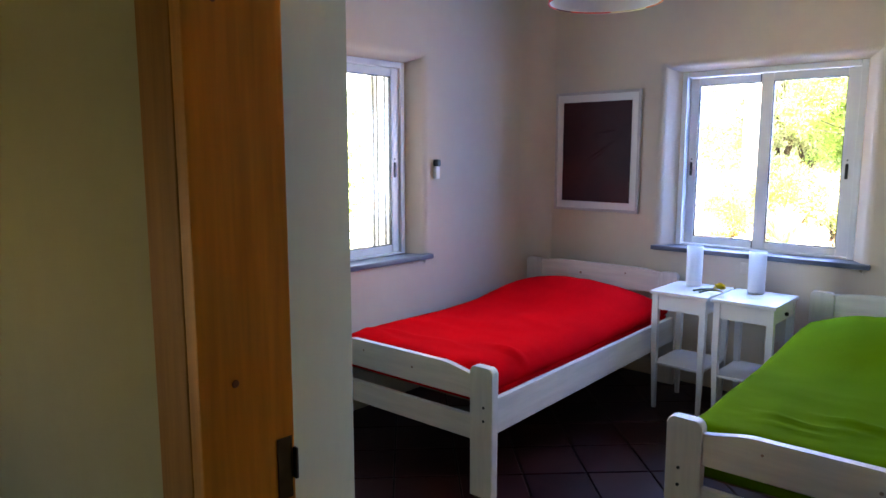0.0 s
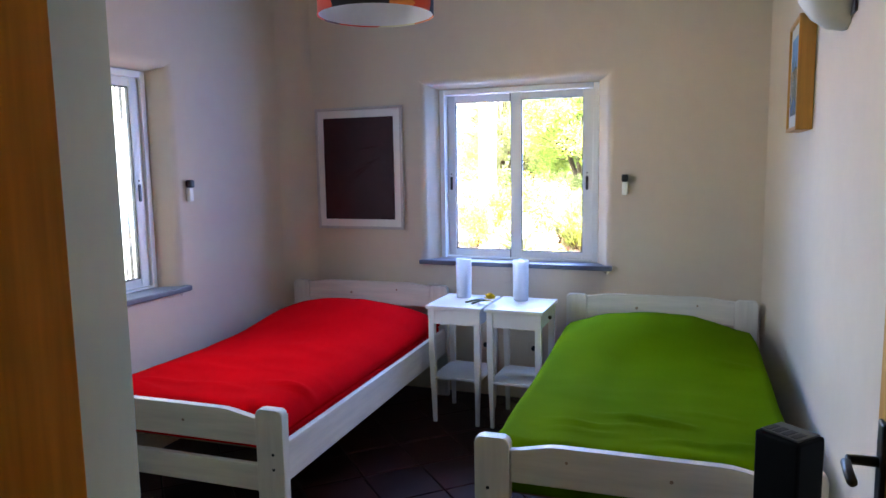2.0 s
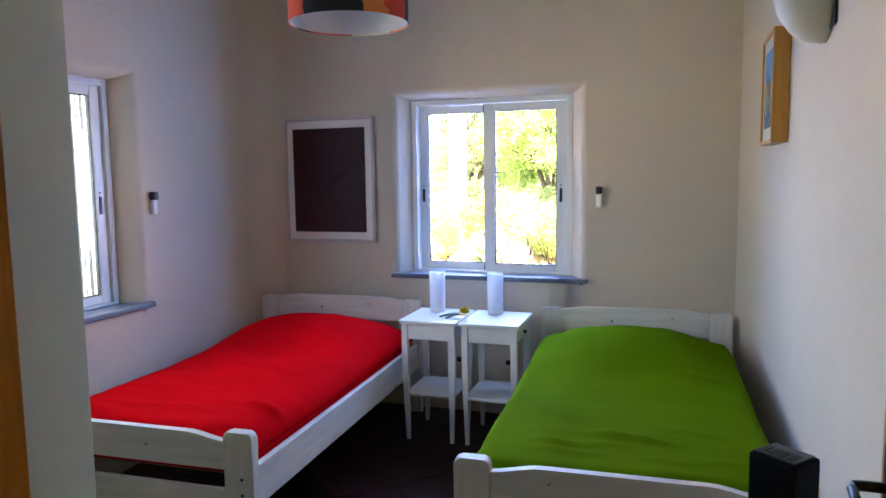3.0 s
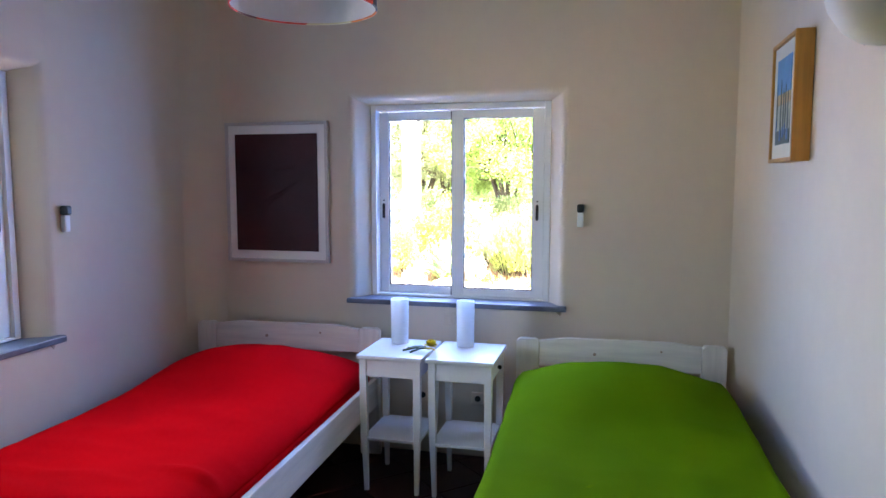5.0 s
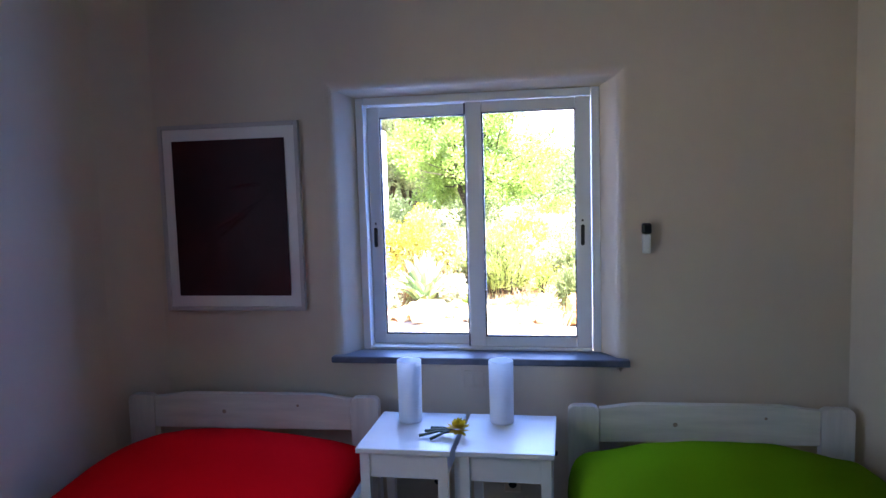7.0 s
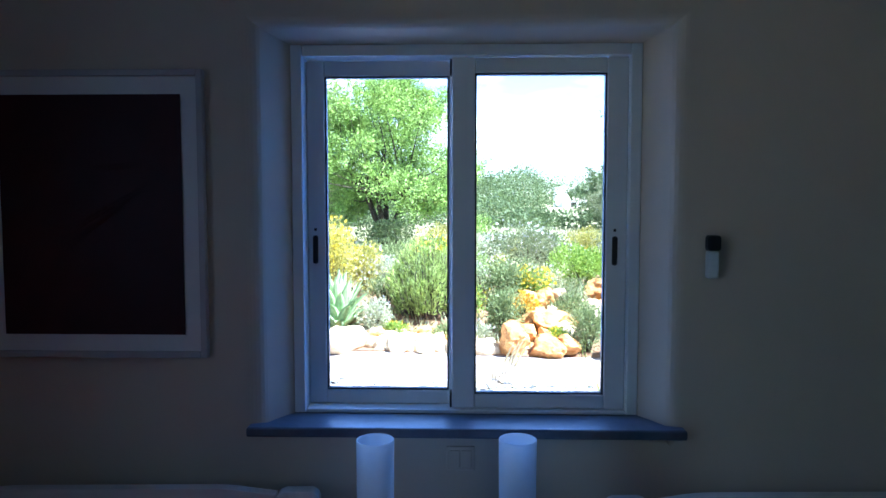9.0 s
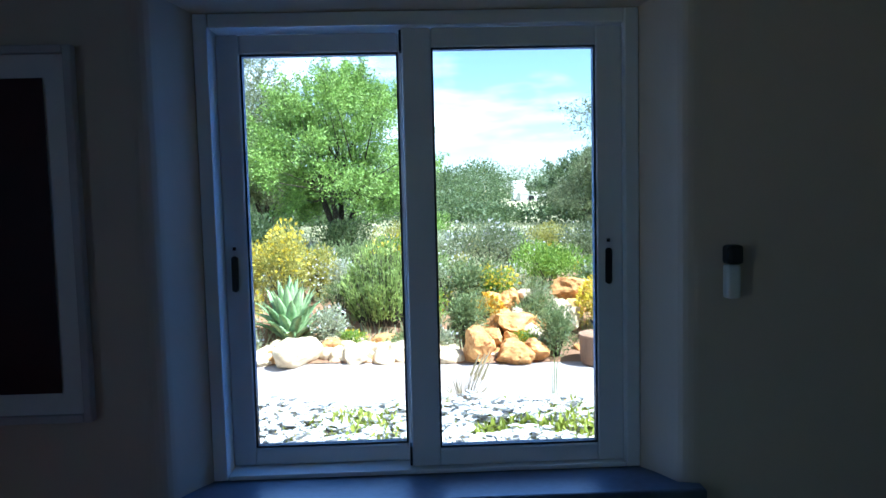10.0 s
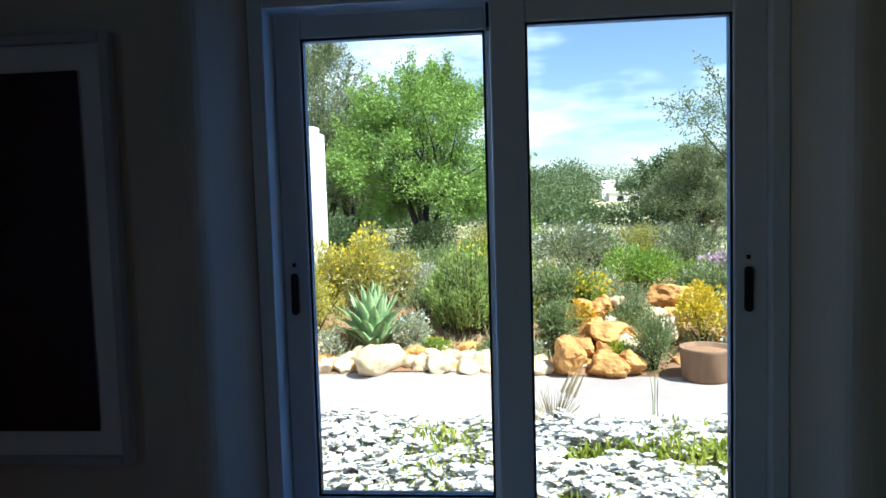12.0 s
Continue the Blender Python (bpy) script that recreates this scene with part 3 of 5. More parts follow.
def duvet(label, W, m, material, seed, head, over, base, creases=()):
    """A quilt pulled over mattress and pillow; over: how far it hangs past each side of the rails."""
    nx, ny = 64, 100
    h = W / 2 - 0.044
    y1, y0 = -0.05, -BED_L + 0.052
    bm = bmesh.new()
    rows = []
    for j in range(ny + 1):
        v = j / ny
        y = y0 + (y1 - y0) * v
        row = []
        for i in range(nx + 1):
            u = -1 + 2 * i / nx
            out = over[0] if u < 0 else over[1]
            hang = max(0.0, (abs(u) - 0.86) / 0.14) if out > 0 else 0.0
            side = 1 - abs(u) ** 7
            fend = min(1.0, (v * (y1 - y0)) / 0.10)
            fend = fend * (2 - fend)
            hend = min(1.0, ((1 - v) * (y1 - y0)) / 0.20)
            hend = hend * (2 - hend)
            mound = head * math.exp(-((v - 0.80) / 0.19) ** 2) * (1 - 0.95 * abs(u) ** 2.2)
            z = base + (0.085 * (side ** 0.6 if out <= 0 else 1.0) + mound) * (0.3 + 0.7 * fend * (0.4 + 0.6 * hend))
            p = Vector((u * h * 2.1, y * 2.1, seed * 7.3))
            z += 0.010 * noise.noise(p) + 0.005 * noise.noise(p * 3.1)
            near = math.exp(-((v - 0.15) / 0.10) ** 2)
            fold = noise.noise(Vector((u * 1.3 + seed, y * 11.0 + 0.9 * u, 4.0)))
            z += 0.040 * max(0.0, fold - 0.08) * near
            drag = noise.noise(Vector((u * 5.0 + 0.6 * y, y * 1.2, seed + 2.0)))
            z += 0.006 * drag
            z += sum(crease(u, v, *c) for c in creases)
            hem = 1 + 0.25 * noise.noise(Vector((y * 3.0, seed, u)))
            x = math.copysign(min(abs(u), 0.86) / 0.86 * (h - 0.02), u) if out > 0 else u * h
            if out > 0:
                a = hang * math.pi / 2
                x += math.copysign((out + 0.02) * math.sin(a) * hem, u)
                z -= 0.13 * (1 - math.cos(a)) * hem * (0.4 + 0.6 * fend)
            row.append(bm.verts.new((x, y, z)))
        rows.append(row)
    for a, b in zip(rows, rows[1:]):
        for i in range(nx):
            bm.faces.new((a[i], a[i + 1], b[i + 1], b[i]))
    # the underside lies on the mattress
    rim = rows[0] + [r[-1] for r in rows[1:]] + rows[-1][-2::-1] + [r[0] for r in rows[-2:0:-1]]
    low = [bm.verts.new((max(-h * 0.985, min(h * 0.985, v.co.x)), v.co.y * 0.998 - 0.002, min(v.co.z - 0.005, 0.464))) for v in rim]
    k = len(rim)
    for i in range(k):
        bm.faces.new((rim[i], rim[(i + 1) % k], low[(i + 1) % k], low[i]))
    bm.faces.new(low)
    mt = new("mattress", finish(boxed(-h * 0.985, h * 0.985, y0, y1, 0.402, 0.463, bevel=0.015, seg=3), "mattress", material, True))
    mt.matrix_world = m
    tagged(mt, "thin mattress in a sheet matching the duvet, on the bed base", "mattress", "mattresses")
    ob = new("duvet", finish(bm, "duvet", material, True))
    ob.matrix_world = m
    return tagged(ob, label, "duvet", "bedcovers")


M_BED1 = pose(-0.905, -0.098, 0, 0, 0, 2.1)
M_BED2 = pose(0.958, -0.098, 0, 0, 0, 2.1)
bed("white-stained pine single bed under the red duvet", 1.12, M_BED1, 0.586)
bed("white-stained pine single bed under the green duvet", 1.05, M_BED2, 0.610)
duvet("bright red cotton duvet mounded over a pillow on the bed", 1.12, M_BED1, M_RED, 1, 0.13, (0, 0), 0.478,
      ((-0.7, 0.6, 0.30, 0.05, 0.035, 0.006), (-0.2, 0.9, 0.48, -0.06, 0.03, 0.006), (-0.9, 0.2, 0.60, 0.03, 0.03, 0.005), (-0.8, 0.3, 0.10, 0.03, 0.012, 0.008)))
duvet("lime green cotton duvet, lightly creased, on the bed", 1.05, M_BED2, M_GREEN, 2, 0.15, (0.045, 0.03), 0.478,
      ((-0.62, 0.12, 0.140, 0.03, 0.007, 0.009), (-0.70, -0.05, 0.105, 0.01, 0.008, 0.008), (-0.1, 0.75, 0.085, 0.04, 0.009, 0.006),
       (-0.45, 0.45, 0.200, 0.03, 0.012, 0.004), (-0.70, 0.60, 0.34, 0.04, 0.025, 0.003), (0.40, 0.95, 0.60, -0.08, 0.010, 0.009)))


# ---- bedside tables and what stands on them ----
def nightstand(m, label):
    t = thing("bedside_table", label, "table", m, "pair of bedside tables")
    w, d = 0.336, 0.40
    part("tabletop", boxed(-w / 2, w / 2, -d / 2, d / 2, 0.680, 0.70, bevel=0.004), M_TABLE, t)
    for sx in (-1, 1):
        for sy in (-1, 1):
            bm = bmesh.new()
            cx, cy = sx * (w / 2 - 0.030), sy * (d / 2 - 0.030)
            a, b = 0.017, 0.010
            prof = [(b, 0.0), (a, 0.42), (a, 0.679)]
            rings = []
            for r, z in prof:
                ox, oy = -sx * (r - a), -sy * (r - a)
                rings.append([bm.verts.new((cx - ox + dx * r, cy - oy + dy * r, z)) for dx, dy in ((-1, -1), (1, -1), (1, 1), (-1, 1))])
            for lo, hi in zip(rings, rings[1:]):
                for k in range(4):
                    bm.faces.new((lo[k], lo[(k + 1) % 4], hi[(k + 1) % 4], hi[k]))
            bm.faces.new(rings[0][::-1])
            bm.faces.new(rings[-1])
            part("leg", bm, M_TABLE, t)
    iw, idp = w / 2 - 0.048, d / 2 - 0.048
    part("apron", boxed(-iw, iw, -d / 2 + 0.018, -d / 2 + 0.034, 0.592, 0.679), M_TABLE, t)
    part("apron", boxed(-iw, iw, d / 2 - 0.034, d / 2 - 0.018, 0.592, 0.679), M_TABLE, t)
    part("apron", boxed(-w / 2 + 0.018, -w / 2 + 0.034, -idp, idp, 0.592, 0.679), M_TABLE, t)
    dr = part("drawer", boxed(w / 2 - 0.034, w / 2 - 0.016, -idp + 0.003, idp - 0.003, 0.596, 0.675, bevel=0.002), M_TABLE, t)
    kn = bmesh.new()
    bmesh.ops.create_uvsphere(kn, u_segments=12, v_segments=8, radius=0.011, matrix=pose(w / 2 - 0.004, 0, 0.63))
    part("knob", kn, M_BLACK, dr, "small black knob", True)
    part("shelf", boxed(-w / 2 + 0.022, w / 2 - 0.022, -d / 2 + 0.022, d / 2 - 0.022, 0.262, 0.277, bevel=0.002), M_TABLE, t)
    return t


nightstand(pose(-0.130, -0.398, 0), "white painted bedside table with tapered legs and a shelf")
nightstand(pose(0.222, -0.396, 0), "white painted bedside table with a black drawer knob")


def glass_lamp(x, y):
    t = thing("table_lamp", "frosted white glass cylinder lamp on a bedside table", "lamp", pose(x, y, 0.7005), "pair of glass lamps")
    bm = lathe(bmesh.new(), [(0.0001, 0.012), (0.040, 0.012), (0.0415, 0.02), (0.0435, 0.236), (0.0455, 0.238), (0.047, 0.236), (0.045, 0.01), (0.0435, 0.0), (0.0001, 0.0)], 40)
    part("glass_shade", bm, M_FROST, t, "", True)
    part("bulb_holder", lathe(bmesh.new(), [(0.0001, 0.0125), (0.018, 0.0125), (0.018, 0.05), (0.0001, 0.05)], 16), M_WHITEPLASTIC, t)
    return t


glass_lamp(-0.165, -0.296)
glass_lamp(0.187, -0.284)

fl = thing("cut_flower", "yellow flower head with dark stalks lying on the tabletop", "flower", pose(0.045, -0.455, 0.7005) @ Matrix.Diagonal((1.7, 1.7, 1.5, 1)))
bm = bmesh.new()
rng = random.Random(5)
for i in range(90):
    a, el, r = rng.uniform(0, 6.28), rng.uniform(-0.3, 1.5), rng.uniform(0.022, 0.032)
    c = Vector((0, 0, 0.018))
    d = Vector((math.cos(a) * math.cos(el), math.sin(a) * math.cos(el), 0.9 * math.sin(el)))
    s = d.cross(Vector((0.1, 0.2, 1))).normalized() * 0.008
    tip = c + d * r
    tip.z = max(0.001, tip.z)
    vs = [bm.verts.new(c + d * 0.004), bm.verts.new(c + d * r * 0.6 + s), bm.verts.new(tip), bm.verts.new(c + d * r * 0.6 - s)]
    bm.faces.new(vs)
part("flower_head", bm, M_YELLOW, fl)
for k, (ex, ey) in enumerate(((-0.075, 0.018), (-0.082, -0.012), (-0.065, 0.038), (-0.055, -0.03))):
    part("stalk", tube(bmesh.new(), [(0, 0, 0.012), (ex * 0.5, ey * 0.4, 0.014), (ex, ey, 0.004)], 0.0025, 0.004, 5), M_STEM, fl)


# ---- things on the walls ----
poster = thing("framed_print", "dark maroon creased print in a wide white frame", "picture", pose(-1.005, 0, 1.486))
PW, PH = 0.325, 0.409
for x0, x1, z0, z1 in ((-PW, -PW + 0.018, -PH, PH), (PW - 0.018, PW, -PH, PH), (-PW + 0.018, PW - 0.018, PH - 0.018, PH), (-PW + 0.018, PW - 0.018, -PH, -PH + 0.018)):
    part("frame_bar", boxed(x0, x1, -0.026, -0.001, z0, z1, bevel=0.003), M_FRAME_EDGE, poster)
part("mat_board", boxed(-PW + 0.0185, PW - 0.0185, -0.016, -0.002, -PH + 0.0185, PH - 0.0185), M_FRAME_W, poster)
bm = bmesh.new()
NXP, NZP = 120, 150
gridv = []
for j in range(NZP + 1):
    row = []
    for i in range(NXP + 1):
        x, z = -0.262 + 0.524 * i / NXP, -0.342 + 0.682 * j / NZP
        y = -0.0205 - 0.0012 * noise.noise(Vector((x * 9, z * 9, 1)))
        y -= 0.006 * max(0, 1 - abs((z - 0.02 - 0.55 * (x - 0.05)) / 0.008)) * max(0, 1 - abs(x - 0.03) / 0.14)
        y -= 0.006 * max(0, 1 - abs((z + 0.02 - 0.75 * (x - 0.02)) / 0.008)) * max(0, 1 - abs(x - 0.02) / 0.10)
        y -= 0.006 * max(0, 1 - abs((z - 0.13 - 0.1 * x) / 0.007)) * max(0, 1 - abs(x - 0.07) / 0.08)
        row.append(bm.verts.new((x, y, z)))
    gridv.append(row)
for a, b in zip(gridv, gridv[1:]):
    for i in range(NXP):
        bm.faces.new((a[i], a[i + 1], b[i + 1], b[i]))
part("print", bm, M_MAROON, poster, "dark maroon creased sheet", True)

art = thing("framed_painting", "small beach scene in a deep oak box frame", "picture", pose(RIGHT_X, -0.79, 1.86))
AW, AH, AD = 0.192, 0.235, 0.066
for y0, y1, z0, z1 in ((-AW, -AW + 0.016, -AH, AH), (AW - 0.016, AW, -AH, AH), (-AW + 0.016, AW - 0.016, AH - 0.016, AH), (-AW + 0.016, AW - 0.016, -AH, -AH + 0.016)):
    part("frame_bar", boxed(-AD, -0.002, y0, y1, z0, z1, bevel=0.002), M_ARTWOOD, art)
part("mat_board", boxed(-AD + 0.010, -0.003, -AW + 0.0165, AW - 0.0165, -AH + 0.0165, AH - 0.0165), M_PAPER, art)
SHX0, SHX1 = -AD + 0.007, -AD + 0.0095
part("picture_sheet", boxed(SHX0, SHX1, -0.115, 0.115, 0.030, 0.165), M_PSKY, art, "painted deep blue sky")
part("picture_sheet", boxed(SHX0, SHX1, -0.115, 0.115, -0.012, 0.029), M_PSAND, art, "painted ochre far shore")
part("picture_sheet", boxed(SHX0, SHX1, -0.115, 0.115, -0.110, -0.013), M_PWATER, art, "painted pale green shallows")
part("picture_sheet", boxed(SHX0, SHX1, -0.115, 0.115, -0.165, -0.111), M_PDARK, art, "painted dark foreground")
for yy, za, zb, wd in ((0.096, -0.10, 0.075, 0.006), (0.030, -0.14, 0.085, 0.008), (-0.012, -0.13, 0.045, 0.008), (-0.045, -0.12, 0.062, 0.007), (-0.085, -0.14, 0.035, 0.008)):
    bm = prism(bmesh.new(), [(yy - wd * 1.5, za), (yy + wd * 1.3, za), (yy + wd, (za + zb) / 2), (yy + wd * 0.35, zb), (yy - wd * 0.4, zb - 0.01), (yy - wd * 0.8, (za + zb) / 2)], -AD + 0.0055, -AD + 0.0068, axis="x")
    part("painted_post", bm, M_PDARK, art)
    part("painted_ripple", boxed(-AD + 0.0045, -AD + 0.0054, yy - wd * 1.8, yy + wd * 1.2, za - 0.012, za + 0.03, bevel=0.0003), M_PBLUE, art)

# half-bowl wall light
sc = thing("wall_light", "matt white half-bowl ceramic wall light on the side wall", "lamp", pose(RIGHT_X, -1.665, 1.905))
bm = bmesh.new()
prof = [(0.012, 0.0), (0.06, 0.012), (0.105, 0.045), (0.14, 0.10), (0.158, 0.17), (0.160, 0.25), (0.150, 0.25), (0.146, 0.17), (0.13, 0.105), (0.095, 0.055), (0.05, 0.024), (0.012, 0.012)]
lathe(bm, prof, 28, 0, 0, math.pi / 2, 3 * math.pi / 2)
part("bowl", bm, M_CERAMIC, sc, "", True)
# dark sheet that draws the shadow gap between bowl and wall
part("shadow_gap_plate", boxed(-0.006, -0.0005, -0.16, 0.16, 0.03, 0.245, bevel=0.002), M_STEEL, sc, "dark plate in place of the shadow gap at the wall")


def wall_stay(m, label):
    """Small white holder with a black cap beside a window."""
    t = thing("shutter_catch", label, "catch", m, "shutter catches")
    part("holder", boxed(-0.016, 0.016, -0.030, -0.001, -0.105, -0.028, bevel=0.006), M_WHITEPLASTIC, t)
    part("cap", boxed(-0.018, 0.018, -0.040, -0.001, -0.0275, 0.016, bevel=0.008), M_BLACK, t, "black plastic cap")
    return t


wall_stay(pose(0.748, 0, 1.415), "small white wall catch with a black cap beside the window")
wall_stay(pose(LEFT_X, -1.085, 1.425, 0, 0, 90), "small white wall catch with a black cap on the side wall")

sw = thing("wall_switch", "white double wall switch under the window sill", "switch", pose(0.045, 0, 0.785))
part("plate", boxed(-0.042, 0.042, -0.010, -0.001, -0.036, 0.036, bevel=0.004), M_PLASTER, sw)
part("rocker", boxed(-0.032, -0.002, -0.014, -0.0105, -0.025, 0.025, bevel=0.002), M_PLASTER, sw)
part("rocker", boxed(0.002, 0.032, -0.014, -0.0105, -0.025, 0.025, bevel=0.002), M_PLASTER, sw)
for px in (-0.12, 0.20):
    so = thing("wall_socket", "white wall socket behind the bedside tables", "socket", pose(px, 0, 0.335), "wall sockets")
    part("plate", boxed(-0.036, 0.036, -0.010, -0.001, -0.036, 0.036, bevel=0.004), M_PLASTER, so)
    rb = bmesh.new()
    bmesh.ops.create_cone(rb, cap_ends=True, segments=20, radius1=0.017, radius2=0.017, depth=0.003, matrix=pose(0, -0.0115, 0, 90, 0, 0))
    part("insert", rb, M_BLACK, so, "dark round insert")

# ---- pendant lamp ----
pend = thing("pendant_lamp", "drum pendant shade printed in red, black and cream blots", "lamp", pose(-0.045, -1.66, 0))
ZB = 2.098
part("shade", lathe(bmesh.new(), [(0.230, ZB), (0.230, ZB + 0.27)], 64), M_SHADE, pend, "red, black and cream blotted fabric", True)
part("lining", lathe(bmesh.new(), [(0.2275, ZB + 0.001), (0.2275, ZB + 0.269)], 64), M_SHADE_IN, pend, "white lining", True)
part("rim", lathe(bmesh.new(), [(0.2265, ZB - 0.003), (0.2315, ZB - 0.003), (0.2315, ZB + 0.002), (0.2265, ZB + 0.002), (0.2265, ZB - 0.003)], 64), M_SHADE, pend)
part("cord", lathe(bmesh.new(), [(0.003, ZB + 0.15), (0.003, CEIL - 0.03)], 8), M_CORD, pend)
part("ceiling_rose", lathe(bmesh.new(), [(0.0001, CEIL - 0.035), (0.045, CEIL - 0.03), (0.05, CEIL - 0.001)], 24), M_WHITEPLASTIC, pend)
bb = bmesh.new()
bmesh.ops.create_uvsphere(bb, u_segments=16, v_segments=10, radius=0.03, matrix=pose(0, 0, ZB + 0.11))
part("bulb", bb, M_FROST, pend, "", True)
for k in range(3):
    a = 2.1 * k + 0.4
    part("spider_arm", tube(bmesh.new(), [(0, 0, ZB + 0.15), (0.227 * math.cos(a), 0.227 * math.sin(a), ZB + 0.2)], 0.002, 0.002, 5), M_STEEL, pend)

# ---- dark heater at the foot of the bed ----
ht = thing("tower_heater", "slim black tower heater with slots in its top", "heater", pose(1.390, -2.635, 0, 0, 0, -41))
HW, HD, HH = 0.053, 0.044, 0.92
M_HBODY = mat("matt_black_lacquer", (0.003, 0.003, 0.003), 0.6, vary=0.2, spec=0.08)
M_HTOP = mat("grey_plastic", (0.05, 0.05, 0.05), 0.35, vary=0.1)
part("body", boxed(-HW, HW, -HD, HD, 0.03, HH, bevel=0.006), M_HBODY, ht)
part("foot", boxed(-HW - 0.015, HW + 0.015, -HD - 0.02, HD + 0.02, 0.0, 0.0295, bevel=0.006), M_HBODY, ht)
top = part("top_grille", boxed(-HW + 0.008, HW - 0.008, -HD + 0.008, HD - 0.008, HH + 0.0005, HH + 0.004, bevel=0.001), M_HTOP, ht, "grey slotted top")
for k in range(4):
    part("slot", boxed(-HW + 0.012 + k * 0.021, -HW + 0.026 + k * 0.021, -HD + 0.014, -HD + 0.05, HH + 0.0045, HH + 0.0055), M_GASKET, top)

# ---- garden ----
def ground_z(x, y):
    """Flat by the house and path, rising as a planted bank behind the stones."""
    def ss(a, b, t):
        t = min(1.0, max(0.0, (t - a) / (b - a)))
        return t * t * (3 - 2 * t)
    z = 0.08 + 0.34 * ss(4.55, 6.2, y) + 0.28 * ss(6.0, 14.0, y) + 0.5 * ss(14, 60, y) + 3.0 * ss(60, 170, y)
    if y > 4.6:
        z += 0.04 * noise.noise(Vector((x * 0.8, y * 0.8, 2.0)))
    return z


def axis_steps(lo, hi, fine_lo, fine_hi, step):
    a = [lo, lo * 0.5 + fine_lo * 0.5, fine_lo - (fine_lo - lo) * 0.15]
    n = int((fine_hi - fine_lo) / step)
    b = [fine_lo + (fine_hi - fine_lo) * i / n for i in range(n + 1)]
    c = [fine_hi + (hi - fine_hi) * t for t in (0.02, 0.05, 0.1, 0.2, 0.45, 1.0)]
    return [v for v in a] + b + c


xs = axis_steps(-900, 900, -9, 12, 0.3)
ys = axis_steps(-900, 1500, 0.0, 20, 0.25)
bm = bmesh.new()
gv = [[bm.verts.new((x, y, ground_z(x, y) if y > 0.3 else 0.08 if not (-2.2 < x < 3.6 and -6.3 < y < 0.5) else -0.3)) for x in xs] for y in ys]
for a, b in zip(gv, gv[1:]):
    for i in range(len(xs) - 1):
        bm.faces.new((a[i], a[i + 1], b[i + 1], b[i]))
struct("ground", bm, M_GROUND, "dry grassy ground rising gently to the horizon", "ground", True)


def strip(name, y0f, y1f, lift, material, label, category, x0=-9.0, x1=12.0):
    bm = bmesh.new()
    n, k = 70, 10
    rows = []
    for i in range(n + 1):
        x = x0 + (x1 - x0) * i / n
        a, b = y0f(x), y1f(x)
        rows.append([bm.verts.new((x, a + (b - a) * j / k, ground_z(x, a + (b - a) * j / k) + lift)) for j in range(k + 1)])
    for a, b in zip(rows, rows[1:]):
        for j in range(k):
            bm.faces.new((a[j], a[j + 1], b[j + 1], b[j]))
    return struct(name, bm, material, label, category, True)


strip("path", lambda x: 2.95 + 0.06 * math.sin(x * 2.3), lambda x: 4.62 - 0.06 * x + 0.05 * math.sin(x * 1.7), 0.006, M_GRAVEL, "pale gravel garden path in full sun", "path")
strip("planting_bed", lambda x: 4.58 - 0.06 * x, lambda x: 8.0 + 0.4 * math.sin(x * 0.9), 0.012, M_SOIL, "red-brown soil of the planted bank", "soil")


def rock(x, y, z, sx, sy, sz, seed, material, label):
    """A broken, pitted stone; the larger ones are finer."""
    bm = bmesh.new()
    bmesh.ops.create_icosphere(bm, subdivisions=4 if sx > 0.1 else 3, radius=1.0)
    pits = 0.20 if material is M_ROCK else 0.05
    off = Vector((seed * 3.7, seed * 1.3, seed * 2.1))
    rr = random.Random(seed)
    cuts = [(Vector((rr.gauss(0, 1), rr.gauss(0, 1), rr.gauss(0, 1))).normalized(), rr.uniform(0.55, 0.85)) for _ in range(13)]
    for v in bm.verts:
        d = v.co.copy()
        for n, c in cuts:
            over = d.dot(n) - c
            if over > 0:
                d -= n * over * 0.92
        k = 1.12 + 0.14 * noise.noise(v.co * 1.6 + off) + (0.12 * noise.noise(d * 3.2 + off) + 0.05 * noise.noise(d * 8.0 + off)) * (1.0 if material is M_ROCK else 0.5)
        k -= pits * (max(0.0, noise.noise(d * 4.5 - off) - 0.2) + 0.2 * abs(noise.noise(d * 13.0 + off)))
        v.co = Vector((d.x * k * sx, d.y * k * sy, d.z * k * sz))
    ob = part("rock", bm, material, None)
    for p in ob.data.polygons:
        p.use_smooth = sx > 0.11 and material is M_ROCKW
    ob.matrix_world = pose(x, y, z, 0, 0, seed * 47 % 360)
    return tagged(ob, label, "rock", "edging stones")


rng = random.Random(11)
rock(-1.07, 4.68, 0.21, 0.235, 0.17, 0.14, 1, M_ROCKW, "pale ochre boulder edging the gravel path")
rock(0.53, 4.62, 0.21, 0.185, 0.15, 0.17, 2, M_ROCK, "pitted orange limestone boulder by the path")
rock(0.86, 4.58, 0.16, 0.19, 0.15, 0.125, 3, M_ROCK, "angular ochre limestone block by the path")
rock(1.07, 4.60, 0.18, 0.12, 0.13, 0.12, 4, M_ROCK, "small ochre stone by the path")
rock(0.93, 5.12, 0.34, 0.24, 0.18, 0.13, 5, M_ROCK, "ochre stone set in the bank")
rock(1.50, 5.25, 0.36, 0.20, 0.16, 0.12, 6, M_ROCKW, "pale stone set in the bank")
rock(0.96, 5.62, 0.50, 0.13, 0.12, 0.11, 7, M_ROCK, "ochre stone high on the bank")
rock(0.76, 5.60, 0.48, 0.11, 0.12, 0.10, 17, M_ROCK, "orange stone high on the bank")
rock(1.12, 5.66, 0.52, 0.09, 0.10, 0.09, 18, M_ROCKW, "pale stone high on the bank")
